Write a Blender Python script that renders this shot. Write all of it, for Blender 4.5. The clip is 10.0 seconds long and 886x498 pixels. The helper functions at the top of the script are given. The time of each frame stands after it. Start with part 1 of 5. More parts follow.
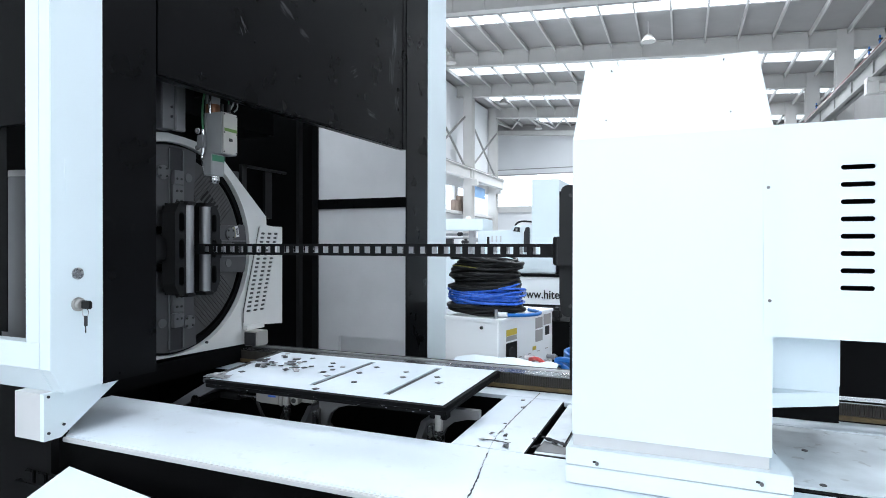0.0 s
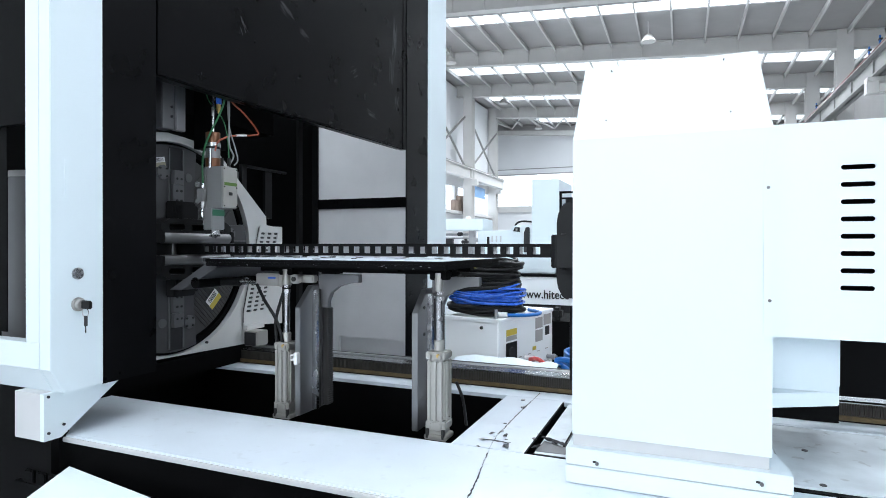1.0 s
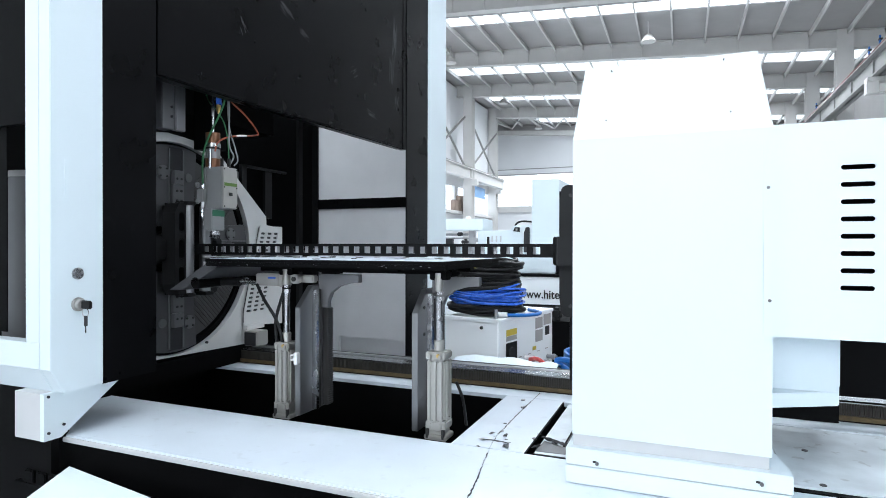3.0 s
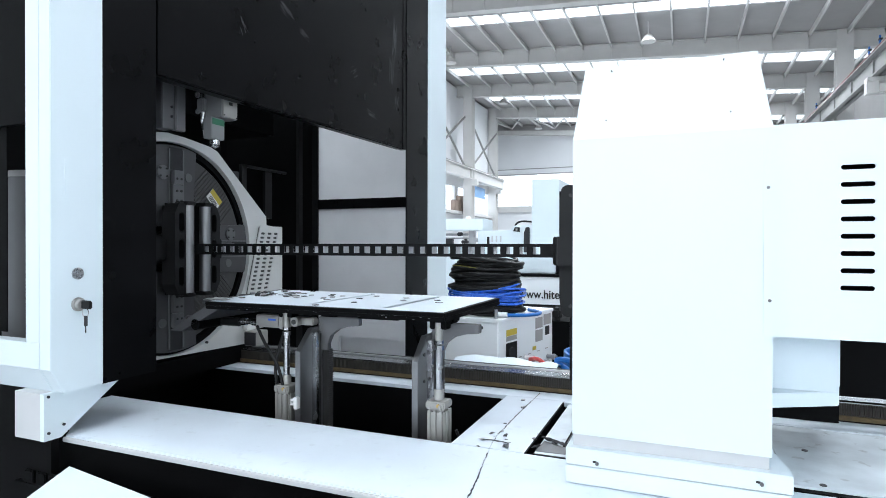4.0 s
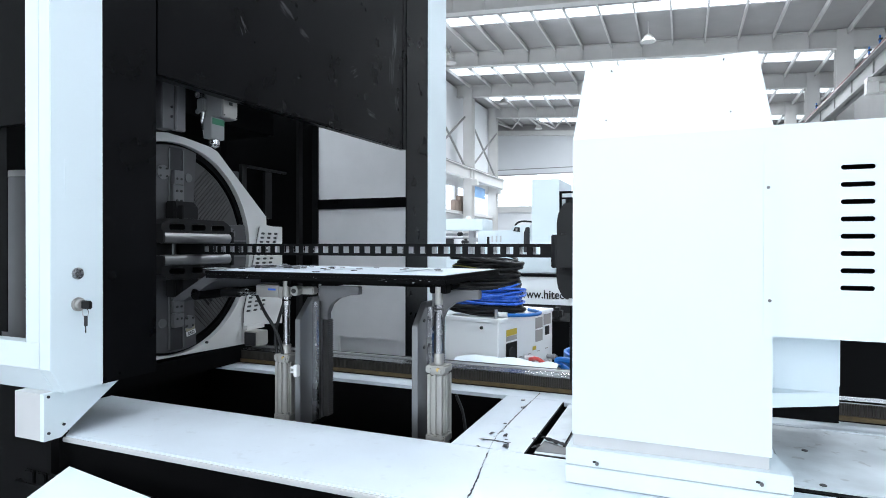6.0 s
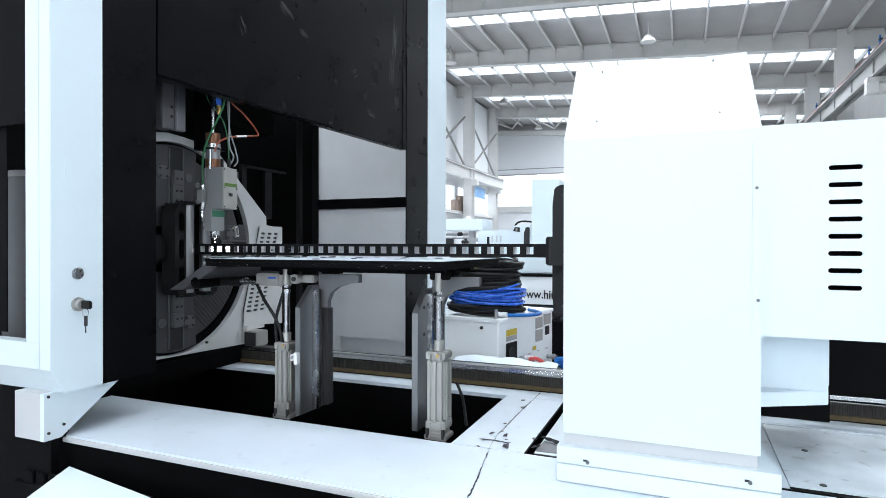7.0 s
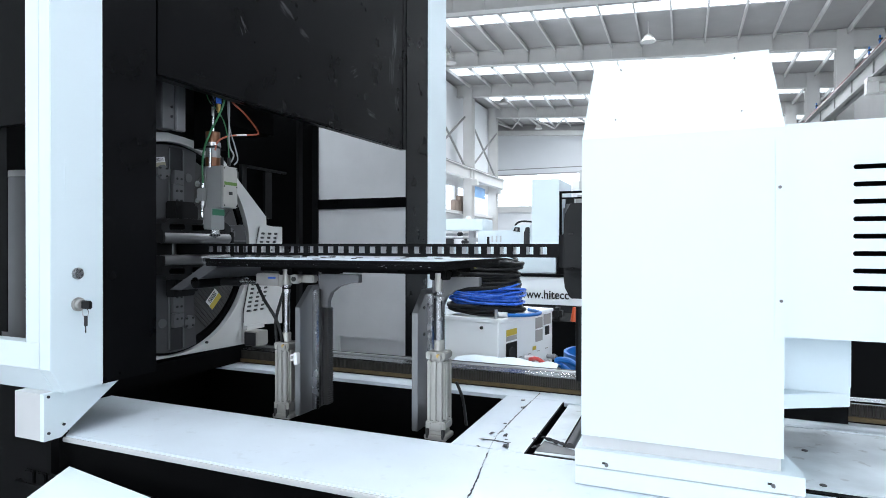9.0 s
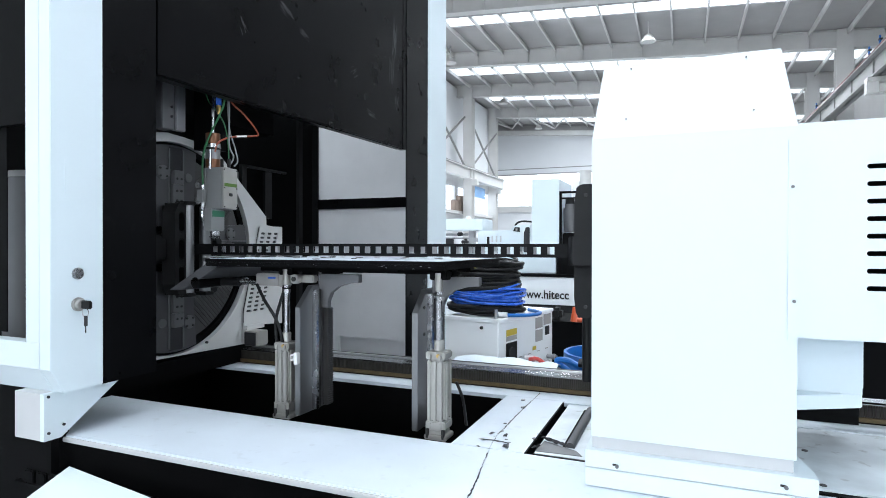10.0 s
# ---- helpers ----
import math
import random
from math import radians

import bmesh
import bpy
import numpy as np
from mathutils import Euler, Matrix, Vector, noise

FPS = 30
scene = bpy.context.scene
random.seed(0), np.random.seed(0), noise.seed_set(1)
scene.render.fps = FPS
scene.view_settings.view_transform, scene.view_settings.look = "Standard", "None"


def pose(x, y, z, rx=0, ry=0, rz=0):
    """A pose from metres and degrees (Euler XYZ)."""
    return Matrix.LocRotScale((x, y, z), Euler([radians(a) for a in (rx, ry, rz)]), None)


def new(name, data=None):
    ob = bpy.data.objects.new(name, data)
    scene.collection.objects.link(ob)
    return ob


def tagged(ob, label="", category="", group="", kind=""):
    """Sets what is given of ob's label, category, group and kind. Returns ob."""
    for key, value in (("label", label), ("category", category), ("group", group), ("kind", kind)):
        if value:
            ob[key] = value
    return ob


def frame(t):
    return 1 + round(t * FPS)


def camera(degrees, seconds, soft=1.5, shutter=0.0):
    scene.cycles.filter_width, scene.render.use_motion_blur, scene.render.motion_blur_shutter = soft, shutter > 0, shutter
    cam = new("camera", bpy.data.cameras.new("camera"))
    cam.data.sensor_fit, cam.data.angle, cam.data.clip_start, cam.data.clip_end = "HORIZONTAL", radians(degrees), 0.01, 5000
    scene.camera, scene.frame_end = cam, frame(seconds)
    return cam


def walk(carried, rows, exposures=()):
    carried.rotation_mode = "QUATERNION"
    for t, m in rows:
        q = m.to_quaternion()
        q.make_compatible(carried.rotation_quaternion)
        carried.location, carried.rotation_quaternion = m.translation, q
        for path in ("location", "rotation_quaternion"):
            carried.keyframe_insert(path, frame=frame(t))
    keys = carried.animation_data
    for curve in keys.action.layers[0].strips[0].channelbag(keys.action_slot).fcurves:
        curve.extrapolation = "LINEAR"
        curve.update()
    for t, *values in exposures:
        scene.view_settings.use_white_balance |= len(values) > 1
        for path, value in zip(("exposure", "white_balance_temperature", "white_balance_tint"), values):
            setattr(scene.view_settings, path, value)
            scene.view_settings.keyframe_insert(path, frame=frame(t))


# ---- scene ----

cam = camera(74.611, 10.0, soft=0.9, shutter=0.0)
CAM = pose(0, 0, 1.2) @ pose(0, 0, 0, 0, 0, 22.4095) @ pose(0, 0, 0, 90 - 0.321) @ pose(0, 0, 0, 0, 0, 0.099)
walk(cam, [(0, CAM), (10, CAM)], exposures=[(0, -1.35, 5860, 7), (10, -1.35, 5860, 7)])

# ---------------------------------------------------------------- world and light
world = bpy.data.worlds.new("hall_daylight")
scene.world = world
world.use_nodes = True
wn = world.node_tree.nodes
sky = wn.new("ShaderNodeTexSky")
sky.sky_type, sky.sun_disc = "NISHITA", False
sky.sun_elevation, sky.sun_rotation = radians(50), radians(200)
wn["Background"].inputs["Strength"].default_value = 0.1
world.node_tree.links.new(sky.outputs["Color"], wn["Background"].inputs["Color"])


def area(name, m, sx, sy, watts, colour=(1, 1, 1)):
    d = bpy.data.lights.new(name, "AREA")
    d.shape, d.size, d.size_y, d.energy, d.color = "RECTANGLE", sx, sy, watts, colour
    ob = new(name, d)
    ob.matrix_basis = m
    return ob


COOL = (1.0, 0.99, 0.99)
# daylight of the roof lights above the machine; window lamps behind the camera and to the right are added fill
area("roof_light_lamp", pose(-3, 2.4, 8.6), 14, 1.6, 1050, COOL)
area("roof_light_lamp", pose(-3, 8.4, 8.6), 14, 1.6, 2150, COOL)
area("roof_light_lamp", pose(-3, -3.6, 8.6), 14, 1.6, 1350, COOL)
area("roof_light_lamp", pose(-5, 20.4, 8.6), 13, 1.2, 3300, COOL)
area("roof_light_lamp", pose(-2, 33.3, 8.6), 10, 1.2, 3600, COOL)
area("added_fill_lamp", pose(1.5, -11.7, 4.5, 90, 0, 0), 12, 5, 1750, COOL)
area("added_fill_lamp", pose(13.6, -1.5, 4.2, 0, 90, 0), 4, 13, 1000, COOL)


# ---------------------------------------------------------------- materials
def material(name, colour, rough=0.5, metal=0.0, noise_amt=0.06, scale=8.0, bump=0.0, bump_scale=300.0, stretch=(1, 1, 1),
             specks=0.0, coat=0.0, rough_var=0.1, spec=0.5):
    m = bpy.data.materials.new(name)
    m.use_nodes = True
    nt = m.node_tree
    n, l = nt.nodes, nt.links
    b = n["Principled BSDF"]
    tc = n.new("ShaderNodeTexCoord")
    mp = n.new("ShaderNodeMapping")
    mp.inputs["Scale"].default_value = stretch
    l.new(tc.outputs["Object"], mp.inputs["Vector"])
    big = n.new("ShaderNodeTexNoise")
    big.inputs["Scale"].default_value, big.inputs["Detail"].default_value = scale, 6
    fine = n.new("ShaderNodeTexNoise")
    fine.inputs["Scale"].default_value, fine.inputs["Detail"].default_value = bump_scale, 3
    for t in (big, fine):
        l.new(mp.outputs["Vector"], t.inputs["Vector"])
    ramp = n.new("ShaderNodeValToRGB")
    lo = [c * (1 - noise_amt) for c in colour]
    hi = [min(1, c * (1 + noise_amt * 0.6)) for c in colour]
    ramp.color_ramp.elements[0].position, ramp.color_ramp.elements[1].position = 0.3, 0.7
    ramp.color_ramp.elements[0].color, ramp.color_ramp.elements[1].color = (*lo, 1), (*hi, 1)
    l.new(big.outputs["Fac"], ramp.inputs["Fac"])
    col = ramp.outputs["Color"]
    if specks:
        sp = n.new("ShaderNodeTexNoise")
        sp.inputs["Scale"].default_value, sp.inputs["Detail"].default_value = 26, 8
        l.new(tc.outputs["Object"], sp.inputs["Vector"])
        sr = n.new("ShaderNodeValToRGB")
        sr.color_ramp.elements[0].position, sr.color_ramp.elements[1].position = 0.62, 0.72
        sr.color_ramp.elements[0].color, sr.color_ramp.elements[1].color = (0, 0, 0, 1), (specks, specks, specks, 1)
        l.new(sp.outputs["Fac"], sr.inputs["Fac"])
        mix = n.new("ShaderNodeMixRGB")
        l.new(sr.outputs["Color"], mix.inputs["Fac"])
        l.new(col, mix.inputs["Color1"])
        mix.inputs["Color2"].default_value = (0.25, 0.24, 0.23, 1)
        col = mix.outputs["Color"]
    l.new(col, b.inputs["Base Color"])
    rr = n.new("ShaderNodeMapRange")
    rr.inputs["To Min"].default_value, rr.inputs["To Max"].default_value = max(0.03, rough - rough_var), min(1, rough + rough_var)
    l.new(big.outputs["Fac"], rr.inputs["Value"])
    l.new(rr.outputs["Result"], b.inputs["Roughness"])
    b.inputs["Metallic"].default_value = metal
    b.inputs["Coat Weight"].default_value = coat
    b.inputs["Specular IOR Level"].default_value = spec
    if bump:
        bp = n.new("ShaderNodeBump")
        bp.inputs["Strength"].default_value, bp.inputs["Distance"].default_value = bump, 0.001
        l.new(fine.outputs["Fac"], bp.inputs["Height"])
        l.new(bp.outputs["Normal"], b.inputs["Normal"])
    return m


def glow(name, colour, strength):
    m = bpy.data.materials.new(name)
    m.use_nodes = True
    b = m.node_tree.nodes["Principled BSDF"]
    b.inputs["Base Color"].default_value = (*colour, 1)
    b.inputs["Emission Color"].default_value = (*colour, 1)
    b.inputs["Emission Strength"].default_value = strength
    return m


WHITE = material("white_powder_coat", (0.70, 0.775, 0.81), 0.42, noise_amt=0.02, scale=3, bump=0.12, bump_scale=700)
DECK = material("white_painted_deck", (0.67, 0.73, 0.79), 0.45, noise_amt=0.05, scale=5, bump=0.15, bump_scale=400, specks=0.12)
DECK_WORN = material("worn_painted_deck", (0.68, 0.73, 0.76), 0.4, noise_amt=0.18, scale=9, bump=0.2, bump_scale=250, specks=0.5)
BLACK = material("black_powder_coat", (0.003, 0.003, 0.0035), 0.30, noise_amt=0.3, scale=6, bump=0.25, bump_scale=500, spec=0.095, specks=0.010)
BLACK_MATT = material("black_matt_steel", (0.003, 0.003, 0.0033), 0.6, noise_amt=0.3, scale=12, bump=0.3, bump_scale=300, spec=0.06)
JAW = material("blackened_steel", (0.007, 0.007, 0.0075), 0.45, 0.0, noise_amt=0.3, scale=20, bump=0.2, spec=0.25)
DARK = material("dark_grey_steel", (0.035, 0.035, 0.038), 0.5, 0.2, spec=0.3, noise_amt=0.2, scale=10, bump=0.2)
STEEL = material("ground_steel", (0.42, 0.42, 0.43), 0.33, 0.9, noise_amt=0.12, scale=10, bump=0.15, stretch=(1, 1, 0.15))
PLATE = material("sand_finished_plate", (0.19, 0.19, 0.195), 0.5, 0.55, noise_amt=0.1, scale=9, bump=0.15)
DISC = material("turned_steel_disc", (0.075, 0.074, 0.073), 0.48, 0.4, noise_amt=0.15, scale=12, bump=0.15)
CHROME = material("polished_steel", (0.48, 0.48, 0.49), 0.26, 1.0, noise_amt=0.05, scale=20)
ALU = material("cast_aluminium", (0.41, 0.40, 0.375), 0.42, 0.55, noise_amt=0.08, scale=15, bump=0.15)
TUBE = material("black_oxide_tube", (0.004, 0.004, 0.0045), 0.42, 0.0, noise_amt=0.35, scale=25, bump=0.2, stretch=(0.3, 1, 1), spec=0.12)
RUBBER = material("black_rubber", (0.008, 0.008, 0.008), 0.45, spec=0.3, noise_amt=0.2, scale=20)
BLUE = material("blue_hose", (0.05, 0.15, 0.64), 0.28, noise_amt=0.15, scale=20)
LIGHTBLUE = material("light_blue_hose", (0.02, 0.15, 0.50), 0.35, noise_amt=0.15, scale=20)
RED = material("red_hose", (0.5, 0.05, 0.04), 0.4, noise_amt=0.15, scale=20)
GREEN = material("green_hose", (0.035, 0.16, 0.06), 0.4, noise_amt=0.1, scale=20)
ORANGE = material("orange_hose", (0.30, 0.065, 0.03), 0.4, noise_amt=0.1, scale=20)
COPPER = material("brown_anodised_collar", (0.17, 0.075, 0.035), 0.35, 0.5, noise_amt=0.15, scale=20)
OLIVE = material("olive_green_stripe", (0.09, 0.17, 0.03), 0.4, noise_amt=0.05)
# plate steel darkened: the post's shade on the chuck is in its colour
CHUCKBAR = material("shaded_plate_steel", (0.15, 0.15, 0.155), 0.45, 0.4, noise_amt=0.1, scale=9, bump=0.15)
GREENLAB = material("green_label", (0.03, 0.13, 0.075), 0.4, noise_amt=0.05)
YELLOW = material("yellow_label", (0.55, 0.43, 0.06), 0.45, noise_amt=0.05)
PAPER = material("white_label", (0.75, 0.75, 0.75), 0.5, noise_amt=0.05)
INK = material("black_print", (0.02, 0.02, 0.02), 0.5, noise_amt=0.05)
BRASS = material("brass_fitting", (0.6, 0.42, 0.16), 0.3, 0.9, noise_amt=0.1, scale=30)
BELLOWS = material("brown_black_bellows", (0.05, 0.045, 0.038), 0.6, spec=0.3, noise_amt=0.3, scale=25, bump=0.3)
RUST = material("ochre_dust_strip", (0.10, 0.068, 0.024), 0.7, noise_amt=0.3, scale=40)
SCRAP = material("grey_cut_scrap", (0.05, 0.05, 0.055), 0.4, 0.5, noise_amt=0.3, scale=60)
SCRAP_LIGHT = material("bright_cut_scrap", (0.36, 0.36, 0.37), 0.35, 0.7, noise_amt=0.3, scale=60)
PANEL = material("grey_white_panel", (0.87, 0.875, 0.89), 0.5, noise_amt=0.06, scale=3, bump=0.1, specks=0.03)
HALLWALL = material("painted_hall_wall", (0.78, 0.79, 0.80), 0.7, noise_amt=0.04, scale=0.6, bump=0.2, bump_scale=40)
ROOF = material("grey_roof_sheet", (0.37, 0.36, 0.35), 0.5, noise_amt=0.12, scale=0.8)
FRAME = material("painted_roof_steel", (0.62, 0.61, 0.59), 0.5, noise_amt=0.06, scale=1.5)
FLOOR = material("grey_epoxy_floor", (0.40, 0.41, 0.42), 0.35, noise_amt=0.12, scale=1.5, bump=0.1, specks=0.1)
SKYLIGHT = glow("translucent_roof_light", (0.93, 0.97, 1.0), 4.0)
WINDOW = glow("bright_window_pane", (0.94, 0.97, 1.0), 3.2)
HEADGREY = material("grey_anodised_housing", (0.25, 0.253, 0.256), 0.42, 0.25, noise_amt=0.08, scale=15, bump=0.12)
HOSEGREY = material("grey_hose", (0.22, 0.23, 0.23), 0.45, noise_amt=0.1, scale=20)
FLAP = material("grey_chute_steel", (0.075, 0.075, 0.08), 0.5, 0.2, noise_amt=0.15, scale=10, bump=0.2)
SPARK = glow("white_hot_spark", (1.0, 0.95, 0.9), 30.0)
# pale grey; on the foot side and under the cover it stands for shade
STRIP = material("pale_grey_and_shaded_white", (0.55, 0.555, 0.56), 0.5, noise_amt=0.04, scale=6, bump=0.1)
SCRATCH = material("grey_scratch", (0.035, 0.036, 0.04), 0.5, noise_amt=0.4, scale=60)
DRUM = material("grey_drum_paint", (0.14, 0.142, 0.145), 0.45, noise_amt=0.1, scale=6, bump=0.1)
ARM = material("milled_steel_arm", (0.085, 0.085, 0.088), 0.45, 0.4, noise_amt=0.12, scale=10, bump=0.15)
BARE = material("bare_mill_steel", (0.62, 0.62, 0.63), 0.5, 0.0, noise_amt=0.2, scale=30, bump=0.15)
ROLLER = material("worn_steel_roller", (0.27, 0.27, 0.275), 0.38, 0.85, noise_amt=0.1, scale=12, rough_var=0.04)
CRANE = material("grey_crane_paint", (0.27, 0.27, 0.26), 0.5, noise_amt=0.1, scale=1.5)
VIEW_BLUE = material("light_blue_plastic", (0.22, 0.42, 0.72), 0.45, noise_amt=0.1, scale=3)
VIEW_BROWN = material("brown_view", (0.26, 0.20, 0.16), 0.7, noise_amt=0.15, scale=4)
REDPAINT = material("red_oxide_paint", (0.13, 0.025, 0.02), 0.5, noise_amt=0.1, scale=2)
POLISHED = material("oily_polished_cover", (0.30, 0.30, 0.30), 0.22, 0.9, noise_amt=0.3, scale=14, rough_var=0.12)
SEAM = material("grey_paint_seam", (0.5, 0.52, 0.53), 0.5, noise_amt=0.1)
CASTING = material("off_white_casting_paint", (0.60, 0.60, 0.585), 0.45, noise_amt=0.08, scale=4, bump=0.15, bump_scale=300, specks=0.08)
GUNMETAL = material("dark_phosphated_steel", (0.009, 0.009, 0.0095), 0.45, 0.2, spec=0.3, noise_amt=0.3, scale=14, bump=0.2)
DULL = material("faded_label_edge", (0.33, 0.31, 0.22), 0.5, noise_amt=0.1)
OCHRE = material("yellow_green_wire", (0.26, 0.25, 0.04), 0.45, noise_amt=0.2, scale=30)
BRIGHT = material("bright_white_enamel", (0.86, 0.88, 0.89), 0.4, noise_amt=0.02, scale=3, bump=0.1, bump_scale=600)
GROUND = material("ground_plate_steel", (0.25, 0.25, 0.255), 0.36, 0.85, noise_amt=0.2, scale=7, bump=0.15, stretch=(1, 1, 0.2))
PINK = material("orange_red_plastic", (0.6, 0.1, 0.03), 0.4)


# ---------------------------------------------------------------- building helpers
def part(name, bm, mat, parent=None, label="", smooth=False):
    me = bpy.data.meshes.new(name)
    bmesh.ops.recalc_face_normals(bm, faces=bm.faces)
    bm.to_mesh(me)
    bm.free()
    me.materials.append(mat)
    if smooth:
        me.polygons.foreach_set("use_smooth", [True] * len(me.polygons))
        me.set_sharp_from_angle(angle=radians(35))
    ob = new(name, me)
    if parent:
        ob.parent = parent
    if label:
        ob["label"] = label
    return ob


def thing(name, label, category, group="", kind="", at=None):
    ob = new(name)
    ob.empty_display_size = 0.05
    if at:
        ob.location = at
    return tagged(ob, label, category, group, kind)


def bevelled(bm, width, segments=2):
    if width:
        edges = [e for e in bm.edges if e.is_manifold and e.calc_face_angle(0) > radians(30)]
        bmesh.ops.bevel(bm, geom=edges, offset=width, segments=segments, affect="EDGES", clamp_overlap=True)
    return bm


def boxes(*spans, bevel=0.0):
    """One bmesh of boxes, each (x0, x1, y0, y1, z0, z1)."""
    bm = bmesh.new()
    for x0, x1, y0, y1, z0, z1 in spans:
        m = Matrix.Translation(((x0 + x1) / 2, (y0 + y1) / 2, (z0 + z1) / 2)) @ Matrix.Diagonal((abs(x1 - x0), abs(y1 - y0), abs(z1 - z0), 1))
        bmesh.ops.create_cube(bm, size=1, matrix=m)
    return bevelled(bm, bevel)


AXES = {"x": Matrix.Rotation(radians(90), 4, "Y"), "y": Matrix.Rotation(radians(-90), 4, "X"), "z": Matrix.Identity(4)}


def rods(*rows, segments=24, bevel=0.0):
    """One bmesh of cylinders, each (x, y, z, axis, length, radius[, end radius]) about its middle."""
    bm = bmesh.new()
    for x, y, z, axis, length, r, *r2 in rows:
        bmesh.ops.create_cone(bm, cap_ends=True, segments=segments, radius1=r, radius2=r2[0] if r2 else r, depth=length,
                              matrix=Matrix.Translation((x, y, z)) @ AXES[axis])
    return bevelled(bm, bevel)


def prism(points, axis, lo, hi, bevel=0.0, holes=()):
    """A flat outline (two coordinates in the order of the other two axes) drawn out along axis from lo to hi, with holes through it."""
    def put(a, b, c):
        return {"x": (c, a, b), "y": (a, c, b), "z": (a, b, c)}[axis]
    bm = bmesh.new()
    if not holes:
        low = [bm.verts.new(put(a, b, lo)) for a, b in points]
        high = [bm.verts.new(put(a, b, hi)) for a, b in points]
        bm.faces.new(low)
        bm.faces.new(high[::-1])
        for i in range(len(points)):
            j = (i + 1) % len(points)
            bm.faces.new((low[i], low[j], high[j], high[i]))
        bmesh.ops.recalc_face_normals(bm, faces=bm.faces)
        return bevelled(bm, bevel)
    loops = [list(points)] + [list(h) for h in holes]
    for level in (lo, hi):
        edges = []
        for loop in loops:
            vs = [bm.verts.new(put(a, b, level)) for a, b in loop]
            edges += [bm.edges.new((vs[i], vs[(i + 1) % len(vs)])) for i in range(len(vs))]
        bmesh.ops.triangle_fill(bm, use_beauty=True, use_dissolve=False, edges=edges)
    bm.verts.ensure_lookup_table()
    n = sum(len(q) for q in loops)
    start = 0
    vs = list(bm.verts)
    for loop in loops:
        k = len(loop)
        for i in range(k):
            a, b = start + i, start + (i + 1) % k
            bm.faces.new((vs[a], vs[b], vs[n + b], vs[n + a]))
        start += k
    bmesh.ops.recalc_face_normals(bm, faces=bm.faces)
    return bm


def circle(cy, cz, r, n=72, a0=0.0, a1=360.0):
    full = abs(a1 - a0) >= 360
    return [(cy + r * math.cos(radians(a0 + (a1 - a0) * i / (n if full else n - 1))),
             cz + r * math.sin(radians(a0 + (a1 - a0) * i / (n if full else n - 1)))) for i in range(n)]


def stadium(cx, cz, w, h, n=8):
    r, d = h / 2, (w - h) / 2
    return ([(cx + d + r * math.cos(radians(-90 + 180 * i / n)), cz + r * math.sin(radians(-90 + 180 * i / n))) for i in range(n + 1)]
            + [(cx - d + r * math.cos(radians(90 + 180 * i / n)), cz + r * math.sin(radians(90 + 180 * i / n))) for i in range(n + 1)])


def hose(points, radius, sides=10, steps=8, closed=False):
    """A round hose through the points, smoothed."""
    pts = [Vector(p) for p in points]
    path = []
    n = len(pts)
    for i in range(n if closed else n - 1):
        p0, p1, p2, p3 = ((pts[(i + k) % n] for k in (-1, 0, 1, 2)) if closed else (pts[max(i - 1, 0)], pts[i], pts[i + 1], pts[min(i + 2, n - 1)]))
        for s in range(steps):
            t = s / steps
            path.append(0.5 * (2 * p1 + (p2 - p0) * t + (2 * p0 - 5 * p1 + 4 * p2 - p3) * t * t + (3 * p1 - p0 - 3 * p2 + p3) * t ** 3))
    if not closed:
        path.append(pts[-1])
    bm = bmesh.new()
    rings = []
    up = Vector((0.13, 0.31, 0.94))
    m = len(path)
    for i, p in enumerate(path):
        d = (path[(i + 1) % m] - path[i - 1]) if closed else (path[min(i + 1, m - 1)] - path[max(i - 1, 0)])
        d.normalize()
        a = d.cross(up)
        a = a.normalized() if a.length > 1e-4 else Vector((1, 0, 0))
        b = d.cross(a)
        rings.append([bm.verts.new(p + radius * (math.cos(2 * math.pi * k / sides) * a + math.sin(2 * math.pi * k / sides) * b)) for k in range(sides)])
    for i in range(m if closed else m - 1):
        r0, r1 = rings[i], rings[(i + 1) % m]
        for k in range(sides):
            bm.faces.new((r0[k], r0[(k + 1) % sides], r1[(k + 1) % sides], r1[k]))
    if not closed:
        bm.faces.new(rings[0])
        bm.faces.new(rings[-1][::-1])
    return bm


def structure(name, bm, mat, label, category=""):
    return tagged(part(name, bm, mat), label, category or name.split("_")[0], kind="structure")

# ---------------------------------------------------------------- hall
structure("ground", boxes((-45, 45, -40, 70, -0.3, 0)), FLOOR, "light grey sealed concrete hall floor")


def roof_z(x):
    return 9.05 - 0.069 * x


